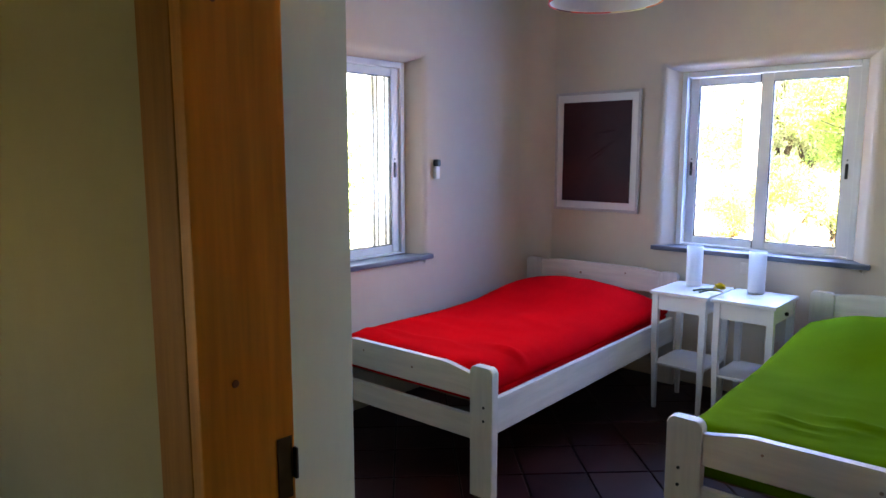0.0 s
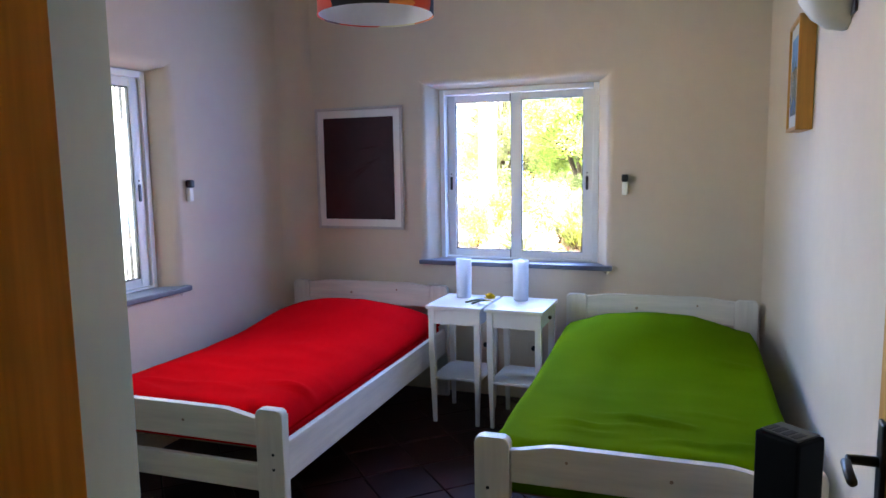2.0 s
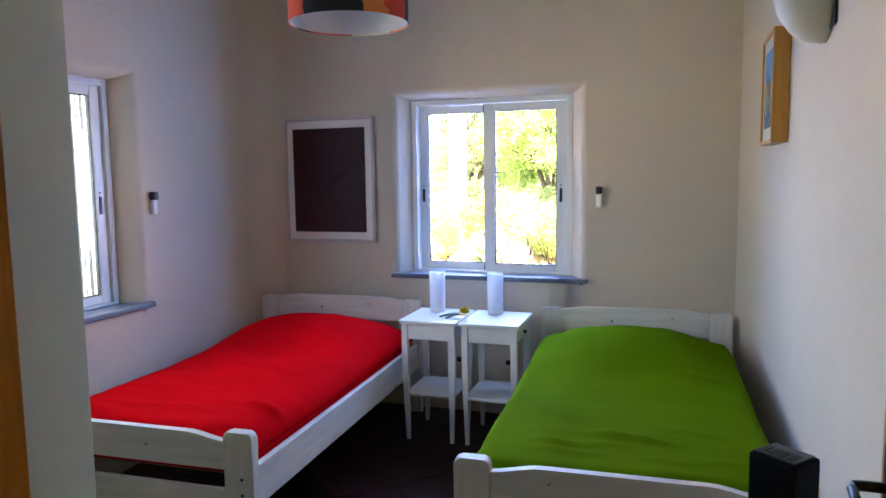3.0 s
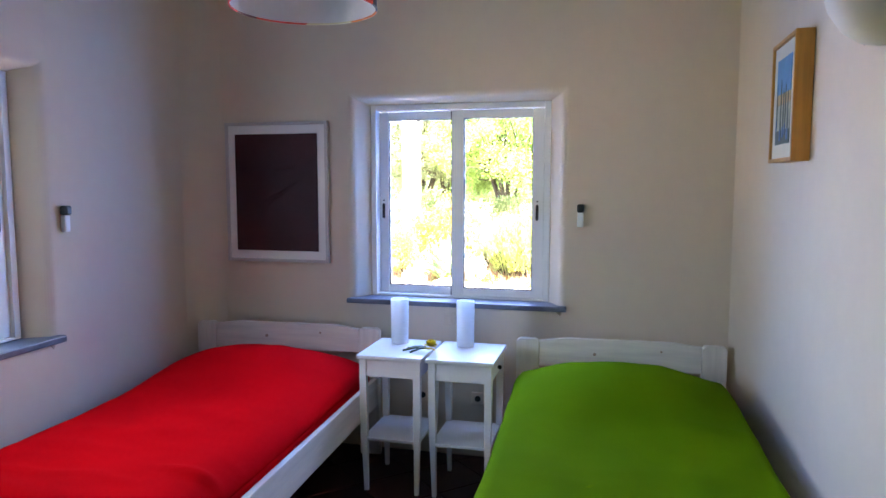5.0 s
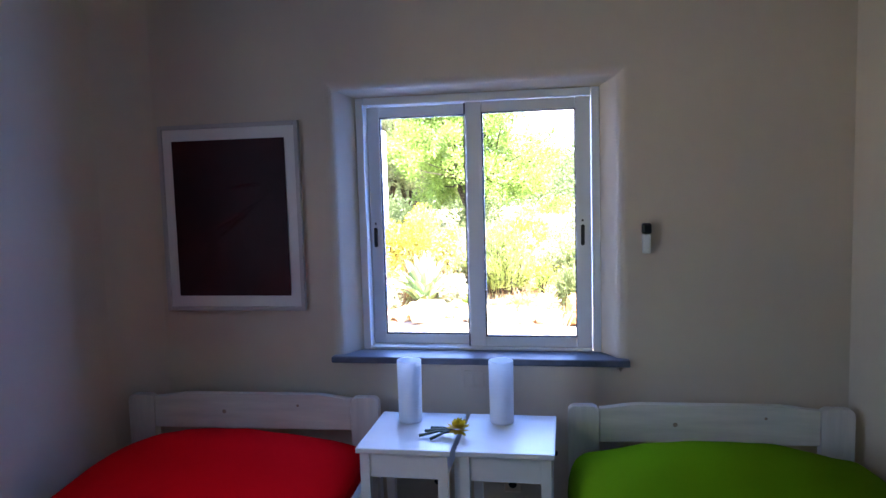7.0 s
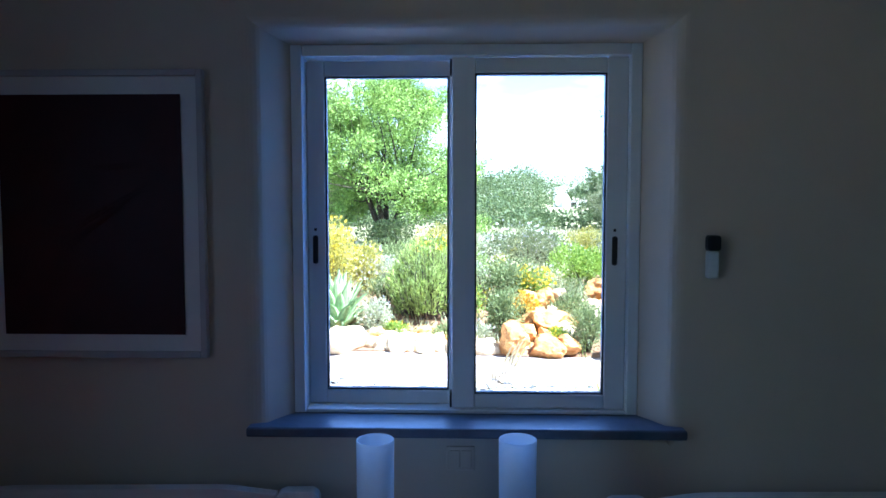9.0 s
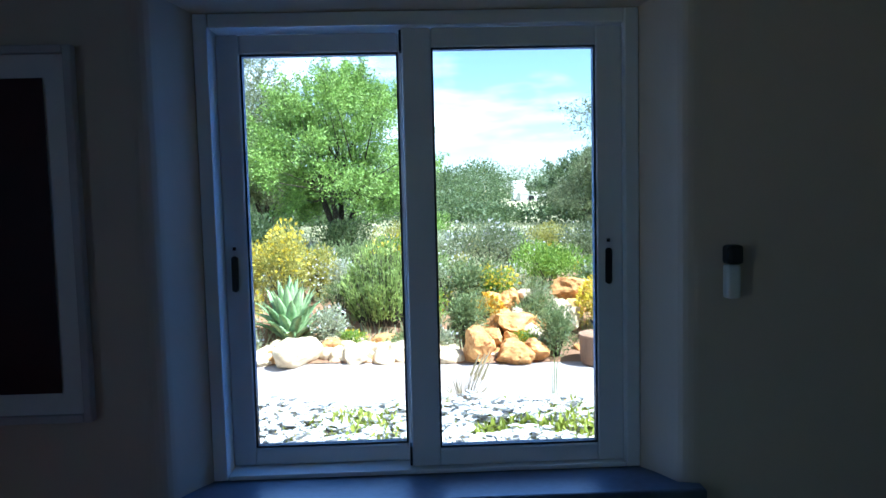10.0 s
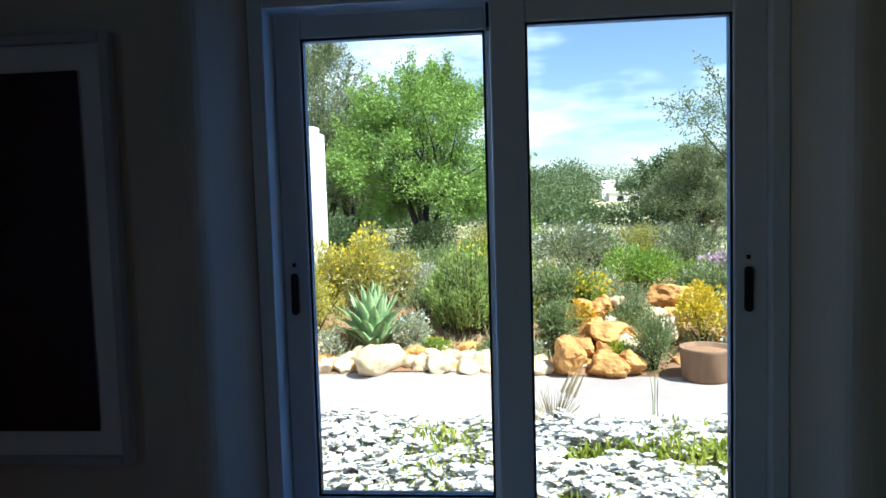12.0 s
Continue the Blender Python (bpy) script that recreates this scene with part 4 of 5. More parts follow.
rock(1.72, 5.85, 0.56, 0.28, 0.18, 0.15, 8, M_ROCK, "large ochre stone high on the bank")
rock(0.70, 4.95, 0.26, 0.13, 0.12, 0.09, 9, M_ROCK, "ochre stone set in the bank")
rock(1.22, 4.82, 0.22, 0.12, 0.10, 0.08, 10, M_ROCKW, "pale stone set in the bank")
for k, (x, y, s) in enumerate(((0.78, 5.22, 0.13), (0.90, 4.92, 0.12), (1.08, 5.02, 0.14), (0.66, 5.12, 0.10), (1.16, 5.28, 0.11), (1.42, 5.48, 0.14), (1.60, 5.55, 0.12), (0.84, 5.42, 0.11), (1.02, 5.40, 0.12))):
    rock(x, y, ground_z(x, y) + 0.04 + s * 0.3, s * 1.25, s, s * 0.85, 300 + k, (M_ROCK, M_ROCK, M_ROCKW)[k % 3], ("broken orange", "rough ochre", "pale")[k % 3] + " stone piled on the bank")
for k in range(34):
    x = -1.75 + k * 0.0625 + rng.uniform(-0.03, 0.03)
    if -1.30 < x < -0.80:
        continue
    s = rng.uniform(0.055, 0.12)
    y = 4.68 - 0.06 * x + rng.uniform(-0.04, 0.16)
    rock(x, y, ground_z(x, y) + s * 0.4, s * 1.2, s, s * 0.85, 340 + k, rng.choice((M_ROCKW, M_ROCKW, M_ROCK)), "pale rounded edging stone along the path")
for k in range(62):
    x = -3.2 + k * 0.0625 + rng.uniform(-0.04, 0.04)
    if -1.26 < x < -0.82 or x > 0.38:
        continue
    s = rng.uniform(0.05, 0.135)
    y = 4.72 - 0.06 * x + rng.uniform(-0.08, 0.30)
    rock(x, y, ground_z(x, y) + s * 0.3, s * 1.25, s, s * 0.8, 20 + k, rng.choice((M_ROCK, M_ROCKW, M_ROCKW)), "small pale edging stone along the path")
for k in range(16):
    x = 2.0 + k * 0.22
    s = rng.uniform(0.07, 0.15)
    y = 4.66 - 0.06 * x + rng.uniform(-0.05, 0.1)
    rock(x, y, ground_z(x, y) + s * 0.3, s * 1.25, s, s * 0.8, 60 + k, rng.choice((M_ROCK, M_ROCKW)), "small pale edging stone along the path")


# ---- plants ----
def leaf_mesh(name, centres, dirs, length, width, material, seed, bend=0.25):
    """Many small folded leaves: one four-cornered leaf at each centre, along its direction."""
    r = np.random.default_rng(seed)
    c = np.asarray(centres, float)
    d = np.asarray(dirs, float)
    d /= np.linalg.norm(d, axis=1, keepdims=True) + 1e-9
    n = len(c)
    s = np.cross(d, r.normal(size=(n, 3)))
    s /= np.linalg.norm(s, axis=1, keepdims=True) + 1e-9
    up = np.cross(s, d)
    L = length * r.uniform(0.6, 1.3, (n, 1))
    W = width * r.uniform(0.7, 1.2, (n, 1))
    pts = np.stack([c, c + d * L * 0.5 + s * W * 0.5 + up * L * bend * 0.4, c + d * L, c + d * L * 0.5 - s * W * 0.5 + up * L * bend * 0.4], 1)
    me = bpy.data.meshes.new(name)
    me.from_pydata(pts.reshape(-1, 3).tolist(), [], np.arange(n * 4).reshape(n, 4).tolist())
    me.materials.append(material)
    return me


def clump_points(r, n, centre, radii, hollow=0.45):
    v = r.normal(size=(n, 3))
    v /= np.linalg.norm(v, axis=1, keepdims=True)
    q = r.uniform(hollow ** 3, 1, (n, 1)) ** (1 / 3)
    return np.array(centre) + v * q * np.array(radii), v


def shrub(x, y, w, h, material, label, seed, n=1800, size=0.05, narrow=0.4, upright=0.3, flowers=None, nfl=0, fsize=0.03, name="shrub"):
    """A loose shrub: several uneven clumps of leaves on short stems."""
    r = np.random.default_rng(seed)
    z = ground_z(x, y)
    t = thing(name, label, "shrub", pose(x, y, z))
    st = bmesh.new()
    cs, ds, tops = [], [], []
    k = 9
    for i in range(k):
        a = 2 * math.pi * i / k + r.uniform(-0.3, 0.3)
        q = r.uniform(0.25, 0.62) * w / 2 if i else 0
        cz = h * (r.uniform(0.35, 0.7) if i else 0.62)
        c = (q * math.cos(a), q * math.sin(a), cz)
        rad = (w * r.uniform(0.2, 0.3), w * r.uniform(0.2, 0.3), min(h * r.uniform(0.3, 0.42), cz))
        p, v = clump_points(r, n // k, c, rad, 0.35)
        cs.append(p)
        ds.append(v * (1 - upright) + np.array([0, 0, 1.2]) * upright + r.normal(size=v.shape) * 0.35)
        tops.append((c, rad))
        tube(st, [(0, 0, -0.02), (c[0] * 0.5, c[1] * 0.5, cz * 0.5), c], 0.012, 0.004, 5)
    part("stems", st, M_BARK, t)
    ob = new("foliage", leaf_mesh("foliage", np.concatenate(cs), np.concatenate(ds), size, size * narrow, material, seed))
    ob.parent = t
    if flowers is not None:
        fc, fd = [], []
        for c, rad in tops:
            p, v = clump_points(r, nfl // k, c, [q * 1.08 for q in rad], 0.9)
            m = v[:, 2] > -0.1
            fc.append(p[m])
            fd.append(v[m])
        ob = new("blossom", leaf_mesh("blossom", np.concatenate(fc), np.concatenate(fd), fsize, fsize * 0.9, flowers, seed + 1))
        ob.parent = t
    return t


def spray_shrub(x, y, w, h, material, label, seed, n=2600, shoots=120):
    """A bush of upright shoots set with needle leaves."""
    r = np.random.default_rng(seed)
    t = thing("rosemary_bush", label, "shrub", pose(x, y, ground_z(x, y)))
    st = bmesh.new()
    cs, ds = [], []
    for i in range(shoots):
        a, q = r.uniform(0, 6.28), math.sqrt(r.uniform(0, 1))
        base = np.array([0.3 * w * q * math.cos(a), 0.3 * w * q * math.sin(a), 0.0])
        tip = np.array([0.52 * w * q * math.cos(a), 0.52 * w * q * math.sin(a), h * (1.0 - 0.55 * q ** 2) * r.uniform(0.75, 1.06)])
        tube(st, [base, (base + tip) / 2 + np.array([0, 0, 0.03]), tip], 0.006, 0.002, 4)
        m = n // shoots
        s = r.uniform(0.12, 1.02, (m, 1))
        p = base + (tip - base) * s
        cs.append(p + r.normal(size=p.shape) * 0.008)
        d = r.normal(size=p.shape) * 0.55 + (tip - base) / np.linalg.norm(tip - base)
        ds.append(d)
    part("stems", st, M_BARK, t)
    ob = new("foliage", leaf_mesh("foliage", np.concatenate(cs), np.concatenate(ds), 0.075, 0.014, material, seed, 0.1))
    ob.parent = t
    return t


def agave(x, y, R, seed):
    r = random.Random(seed)
    t = thing("agave", "green agave rosette with broad pointed leaves", "plant", pose(x, y, ground_z(x, y) - 0.02))
    n = 48
    for i in range(n):
        a = i * 2.39996
        q = i / n
        el = radians(20 + 66 * q ** 0.6)
        L = R * (0.66 + 0.34 * q) * r.uniform(0.88, 1.08)
        bm = bmesh.new()
        rows = []
        for j in range(8):
            s = j / 7
            wdt = R * 0.105 * (0.55 + 1.5 * s - 2.05 * s ** 2.2) if s < 1 else 0.002
            wdt = max(0.002, wdt)
            e = el + 0.35 * s * (1 - q) - 0.5 * s * s * (1 - q)
            d = s * L
            px, pz = d * math.cos(e) + 0.03, d * math.sin(e) + 0.03
            th = 0.012 * (1 - s) + 0.002
            rows.append([bm.verts.new((px - th * k[1] * math.sin(e), wdt * k[0], pz + th * k[1] * math.cos(e) + abs(k[0]) * wdt * 0.35)) for k in ((-1, 0), (0, 0.3), (1, 0), (0, -1))])
        for p, u in zip(rows, rows[1:]):
            for k in range(4):
                bm.faces.new((p[k], p[(k + 1) % 4], u[(k + 1) % 4], u[k]))
        lf = part("leaf", bm, M_AGAVE, t, "", True)
        lf.matrix_local = pose(0, 0, 0, 0, 0, math.degrees(a))
    return t


def tree(x, y, h, w, material, label, seed, n=16000, size=0.11, trunk_h=0.9, stems=3, lean=0.0, narrow=0.5, clumps=46, name="tree", zoff=0.0):
    """Trunk, forking limbs and a crown of leaf clumps with gaps."""
    r = np.random.default_rng(seed)
    t = thing(name, label, "tree", pose(x, y, ground_z(x, y) + zoff))
    tr = bmesh.new()
    cs, ds = [], []
    forks = []
    for k in range(stems):
        a = 2 * math.pi * k / stems + r.uniform(-0.4, 0.4)
        q = w * 0.10
        top = (q * math.cos(a) + lean * 0.3, q * math.sin(a), trunk_h)
        tube(tr, [(0.04 * math.cos(a), 0.04 * math.sin(a), -0.1), (0.5 * top[0], 0.5 * top[1], trunk_h * 0.5), top], 0.028 * h ** 0.8, 0.02 * h ** 0.8, 8)
        forks.append(top)
    lim = bmesh.new()
    for i in range(clumps):
        a, zz = r.uniform(0, 6.28), r.uniform(0.0, 1.0)
        prof = math.sqrt(max(0.08, 1 - (2 * zz - 0.8) ** 2 / 1.45))
        q = w / 2 * prof * r.uniform(0.2, 1.08)
        c = np.array([q * math.cos(a) + lean * zz, q * math.sin(a), trunk_h * 0.6 + (h - trunk_h * 0.6) * (0.05 + 0.86 * zz)])
        f = forks[i % stems]
        mid = (np.array(f) + c) / 2 + r.normal(size=3) * 0.08
        tube(lim, [f, mid, c], 0.010 * h ** 0.7, 0.004, 5)
        big = r.uniform(0.45, 1.5)
        rad = np.array([w * 0.10, w * 0.10, h * 0.07]) * big
        p, v = clump_points(r, int(n / clumps * big ** 1.6), c, rad, 0.05)
        cs.append(p + r.normal(size=p.shape) * 0.06)
        ds.append(v + r.normal(size=v.shape) * 0.8)
        # loose shoots that stand out of the crown
        for k in range(2):
            d = (c - np.array([0, 0, h * 0.45])) / h + r.normal(size=3) * 0.25 + np.array([0, 0, 0.25])
            d /= np.linalg.norm(d)
            L = h * r.uniform(0.08, 0.17)
            tube(lim, [c, c + d * L * 1.15], 0.006, 0.002, 4)
            m = max(6, int(n / clumps * 0.16))
            p = c + d * L * r.uniform(0.3, 1.2, (m, 1)) + r.normal(size=(m, 3)) * 0.045
            cs.append(p)
            ds.append(d + r.normal(size=(m, 3)) * 0.8)
    part("trunk", tr, M_BARK, t, "", True)
    part("limbs", lim, M_BARK, t)
    ob = new("crown", leaf_mesh("crown", np.concatenate(cs), np.concatenate(ds), size, size * narrow, material, seed))
    ob.parent = t
    return t


# big trees
tree(-1.48, 12.0, 3.45, 3.7, M_LEAF, "bushy fresh green almond tree with a dark forked trunk", 21, n=60000, size=0.060, trunk_h=1.05, stems=4, clumps=96)
tree(-3.7, 15.6, 3.5, 2.5, M_OLIVE, "grey-green olive tree beside the almond tree", 25, n=18000, size=0.07, trunk_h=0.9, narrow=0.35)
tree(-4.3, 15.0, 4.9, 3.6, M_OLIVE, "tall grey-green olive tree behind the garden", 22, n=30000, size=0.085, trunk_h=1.1, narrow=0.35)
tree(4.05, 13.0, 1.9, 2.6, M_OLIVE, "low grey-green olive tree at the garden's end", 23, n=18000, size=0.065, trunk_h=0.4, narrow=0.35)
tree(3.95, 9.5, 3.4, 2.6, M_OLIVE, "airy olive tree with thin upper twigs", 24, n=8500, size=0.062, trunk_h=1.0, narrow=0.4, clumps=30)
tree(5.2, 19.0, 2.2, 3.4, M_FAR, "dark green low tree beyond the garden", 27, n=12000, size=0.095, trunk_h=0.4)

# planted bank
# two dark shrubs stand in for the shade round the almond tree's trunk
shrub(-2.95, 10.6, 1.0, 0.7, M_FAR, "dark green shrub added as shade beside the almond tree", 58, n=3000, size=0.06)
shrub(-1.35, 11.5, 1.3, 0.62, M_FAR, "dark green shrub added as shade at the almond tree's foot", 59, n=3000, size=0.06)
shrub(0.2, 11.6, 1.2, 0.7, M_LEAF, "leafy green undergrowth beside the almond tree", 60, n=3000, size=0.06)
spray_shrub(-0.35, 5.55, 0.82, 0.84, M_ROSEM, "dense upright green rosemary bush on the bank", 31, n=7000, shoots=200)
agave(-1.23, 5.20, 0.64, 3)
shrub(-0.83, 5.02, 0.40, 0.42, M_SILVER, "small silver-grey shrub beside the agave", 33, n=1900, size=0.035, flowers=M_WFLOWER, nfl=200, fsize=0.025)
shrub(-1.45, 6.05, 0.62, 0.92, M_YLEAF, "tall yellow-blossomed shrub behind the agave", 34, n=2800, size=0.045, flowers=M_YFLOWER, nfl=600, fsize=0.04)
shrub(-1.88, 6.25, 0.6, 0.74, M_YLEAF, "yellow-blossomed shrub by the white pillar", 134, n=2400, size=0.045, flowers=M_YFLOWER, nfl=450, fsize=0.04)
shrub(-1.10, 6.35, 0.5, 0.62, M_YLEAF, "yellow-green leafy shrub behind the agave", 135, n=1900, size=0.045, flowers=M_WFLOWER, nfl=200, fsize=0.03)
shrub(-1.88, 5.35, 0.62, 0.66, M_YLEAF, "yellow-green leafy shrub by the white pillar", 35, n=3600, size=0.04, flowers=M_YFLOWER, nfl=700, fsize=0.03)
shrub(-0.95, 6.5, 0.95, 0.46, M_SILVER, "pale shrub sprinkled with white blossom", 36, n=2200, size=0.045, flowers=M_WFLOWER, nfl=420, fsize=0.035)
shrub(-0.25, 7.2, 0.95, 0.66, M_BRIGHT, "yellow flowering shrub behind the rosemary", 37, n=2600, size=0.045, flowers=M_YFLOWER, nfl=600, fsize=0.04)
shrub(0.47, 5.05, 0.42, 0.50, M_DKSHRUB, "blue-green shrub behind the boulder", 38, n=2000, size=0.045)
shrub(0.55, 5.9, 0.7, 0.52, M_DKSHRUB, "blue-green shrub on the bank", 39, n=2200, size=0.05)
shrub(0.86, 5.92, 0.50, 0.40, M_BRIGHT, "small leafy plant with orange and yellow blossom", 40, n=1100, size=0.045, flowers=M_YFLOWER, nfl=420, fsize=0.045)
shrub(0.72, 5.45, 0.36, 0.32, M_YLEAF, "small plant with orange blossom among stones", 47, n=500, size=0.04, flowers=M_OFLOWER, nfl=330, fsize=0.045)
shrub(1.27, 4.68, 0.36, 0.50, M_DKSHRUB, "grey-green shrub beside the clay tub", 41, n=2400, size=0.04, narrow=0.3)
shrub(1.22, 5.42, 0.60, 0.30, M_DKSHRUB, "low grey-green mound on the bank", 42, n=1700, size=0.04)
shrub(1.64, 7.0, 1.15, 0.56, M_BRIGHT, "bright green rounded mound on the bank", 43, n=3600, size=0.05)
shrub(1.80, 5.15, 0.58, 0.52, M_YLEAF, "bushy plant covered in bright yellow blossom", 44, n=900, size=0.04, flowers=M_YFLOWER, nfl=2600, fsize=0.032)
shrub(2.15, 5.1, 0.5, 0.45, M_SILVER, "grey-leaved shrub with white blossom", 45, n=1500, size=0.04, flowers=M_WFLOWER, nfl=140)
shrub(2.60, 7.2, 0.65, 0.42, M_DKSHRUB, "shrub with mauve blossom at the bank's top", 46, n=1200, size=0.04, flowers=M_PFLOWER, nfl=1300, fsize=0.045)
shrub(1.05, 8.6, 1.5, 0.72, M_OLIVE, "olive-green shrub dotted with white behind the bank", 50, n=3600, size=0.05, flowers=M_WFLOWER, nfl=260, fsize=0.045)
shrub(2.75, 9.2, 1.2, 0.66, M_OLIVE, "greyish shrub with pale blossom behind the bank", 51, n=2400, size=0.06, flowers=M_WFLOWER, nfl=220)
shrub(-2.35, 9.0, 1.1, 1.0, M_FAR, "dark green shrub under the olive tree", 52, n=2600, size=0.07)
shrub(-1.0, 9.6, 1.5, 0.42, M_DKSHRUB, "low dark shrub before the almond tree", 53, n=2200, size=0.06)
shrub(0.2, 9.6, 1.5, 0.52, M_SILVER, "pale shrub with white blossom beyond the bank", 54, n=2200, size=0.06, flowers=M_WFLOWER, nfl=260)
shrub(3.6, 7.4, 1.3, 0.6, M_DKSHRUB, "blue-green shrub at the end of the bank", 55, n=2400, size=0.05)
shrub(2.2, 6.2, 0.8, 0.42, M_DKSHRUB, "blue-green shrub on the bank", 56, n=2000, size=0.05)
shrub(-0.35, 6.3, 0.8, 0.5, M_DKSHRUB, "blue-green shrub behind the rosemary", 57, n=2000, size=0.05)

for k, (x, y, w, h) in enumerate(((-1.62, 5.0, 0.4, 0.3), (-0.62, 4.98, 0.3, 0.18), (-0.1, 4.95, 0.4, 0.2), (0.22, 4.85, 0.3, 0.24), (0.98, 4.86, 0.3, 0.2), (1.3, 5.9, 0.5, 0.3), (2.0, 4.75, 0.4, 0.34), (0.15, 5.5, 0.5, 0.4), (0.3, 6.4, 0.7, 0.5), (1.0, 6.5, 0.6, 0.4), (2.1, 6.7, 0.7, 0.4), (-0.8, 5.7, 0.5, 0.4))):
    shrub(x, y, w, h, (M_SILVER, M_BRIGHT, M_DKSHRUB)[k % 3], ("pale silvery", "bright green", "mid-green")[k % 3] + " low plant among the stones", 140 + k, n=900, size=0.035, flowers=(M_WFLOWER, M_YFLOWER, None)[k % 3], nfl=90, fsize=0.028)
for k in range(46):
    x, y = rng.uniform(0.45, 2.3), rng.uniform(4.75, 6.0)
    s = rng.uniform(0.04, 0.10)
    rock(x, y, ground_z(x, y) + s * 0.25, s * 1.3, s, s * 0.75, 200 + k, rng.choice((M_ROCK, M_ROCK, M_ROCKW)), "small ochre stone in the bank")
rng = random.Random(8)
KINDS = ((M_DKSHRUB, "blue-green"), (M_LEAF, "mid-green"), (M_SILVER, "pale silvery"), (M_OLIVE, "grey-green"), (M_FAR, "dark green"), (M_YLEAF, "yellow-green"))
for k in range(34):
    y = rng.uniform(6.6, 11.5)
    x = rng.uniform(-0.38, 0.5) * (y + 1.5)
    if -2.0 < x < -0.6 and y > 8.3:
        continue
    mt, word = rng.choice(KINDS)
    white = rng.random() < 0.3
    shrub(x, y, rng.uniform(0.6, 1.15), rng.uniform(0.32, 0.62), mt, word + (" shrub dotted with white blossom in the garden" if white else " rounded shrub in the garden"), 100 + k, n=1500, size=0.05, flowers=M_WFLOWER if white else None, nfl=160)

for k in range(26):
    y = rng.uniform(6.4, 9.6)
    x = rng.uniform(-0.30, 0.42) * (y + 1.4)
    mt, word = ((M_SILVER, "silvery"), (M_BRIGHT, "fresh green"), (M_DKSHRUB, "grey-green"), (M_YLEAF, "yellow-green"))[k % 4]
    fl_m, fl_w = ((M_WFLOWER, "white"), (M_YFLOWER, "yellow"), (M_WFLOWER, "white"))[k % 3]
    shrub(x, y, rng.uniform(0.3, 0.55), rng.uniform(0.3, 0.5), mt, "small " + word + " plant sprinkled with " + fl_w + " blossom", 400 + k, n=700, size=0.04, upright=0.5, flowers=fl_m, nfl=170, fsize=0.038)

# spiky grass tufts, plumes and a tall stalk at the path
def tuft(x, y, h, n, seed, material, label, spread=0.35, plumes=0):
    r = random.Random(seed)
    t = thing("grass_tuft", label, "grass", pose(x, y, ground_z(x, y)))
    bm = bmesh.new()
    for i in range(n):
        a, q = r.uniform(0, 6.28), r.uniform(0.1, 1) * spread
        k = r.uniform(0.6, 1)
        tip = Vector((math.cos(a) * q * h, math.sin(a) * q * h, h * k))
        mid = tip * 0.5 + Vector((0, 0, 0.1 * h))
        tube(bm, [(0.02 * math.cos(a), 0.02 * math.sin(a), 0), mid, tip], 0.004, 0.001, 3)
    part("blades", bm, material, t)
    for i in range(plumes):
        a, q = r.uniform(-0.9, 0.9), r.uniform(0.35, 0.9)
        base = Vector((math.cos(a) * q * h * 0.5, math.sin(a) * 0.2 * h, h * r.uniform(0.85, 1.05)))
        tip = base + Vector((math.cos(a) * 0.07, 0, 0.14))
        part("plume", tube(bmesh.new(), [(0, 0, 0.05), base, base + (tip - base) * 0.2], 0.002, 0.002, 4), M_STRAW, t)
        part("plume_head", tube(bmesh.new(), [base, (base + tip) / 2, tip], 0.010, 0.003, 6), M_STRAW, t)
    return t


M_PLUME = leaf("brown_grass_head", (0.16, 0.12, 0.08), (0.30, 0.24, 0.17))
tuft(1.19, 5.55, 0.44, 60, 4, M_SILVER, "grey spiky tuft among the stones", 0.5)
tuft(0.30, 2.95, 0.34, 70, 5, M_STRAW, "straw-coloured fountain grass with drooping heads", 0.55, plumes=6)
tuft(0.12, 2.75, 0.26, 60, 6, M_YLEAF, "yellow-green grass tuft at the path", 0.7)
tuft(0.915, 2.95, 0.62, 5, 7, M_ROSEM, "single tall thin weed stalk", 0.06)
tuft(1.62, 3.1, 0.40, 9, 8, M_STRAW, "thin dry stalks by the path", 0.15)

# clay tub
pot = thing("clay_tub", "weathered brown clay tub at the path's edge", "pot", pose(1.62, 4.42, ground_z(1.62, 4.42) + 0.004))
part("tub", lathe(bmesh.new(), [(0.0001, 0.0), (0.175, 0.0), (0.19, 0.02), (0.205, 0.24), (0.212, 0.262), (0.205, 0.268), (0.188, 0.262), (0.18, 0.22), (0.0001, 0.22)], 36), M_POT, pot, "", True)
part("soil_fill", lathe(bmesh.new(), [(0.0001, 0.236), (0.1, 0.24), (0.178, 0.232)], 20), M_SOIL, pot, "dark soil")

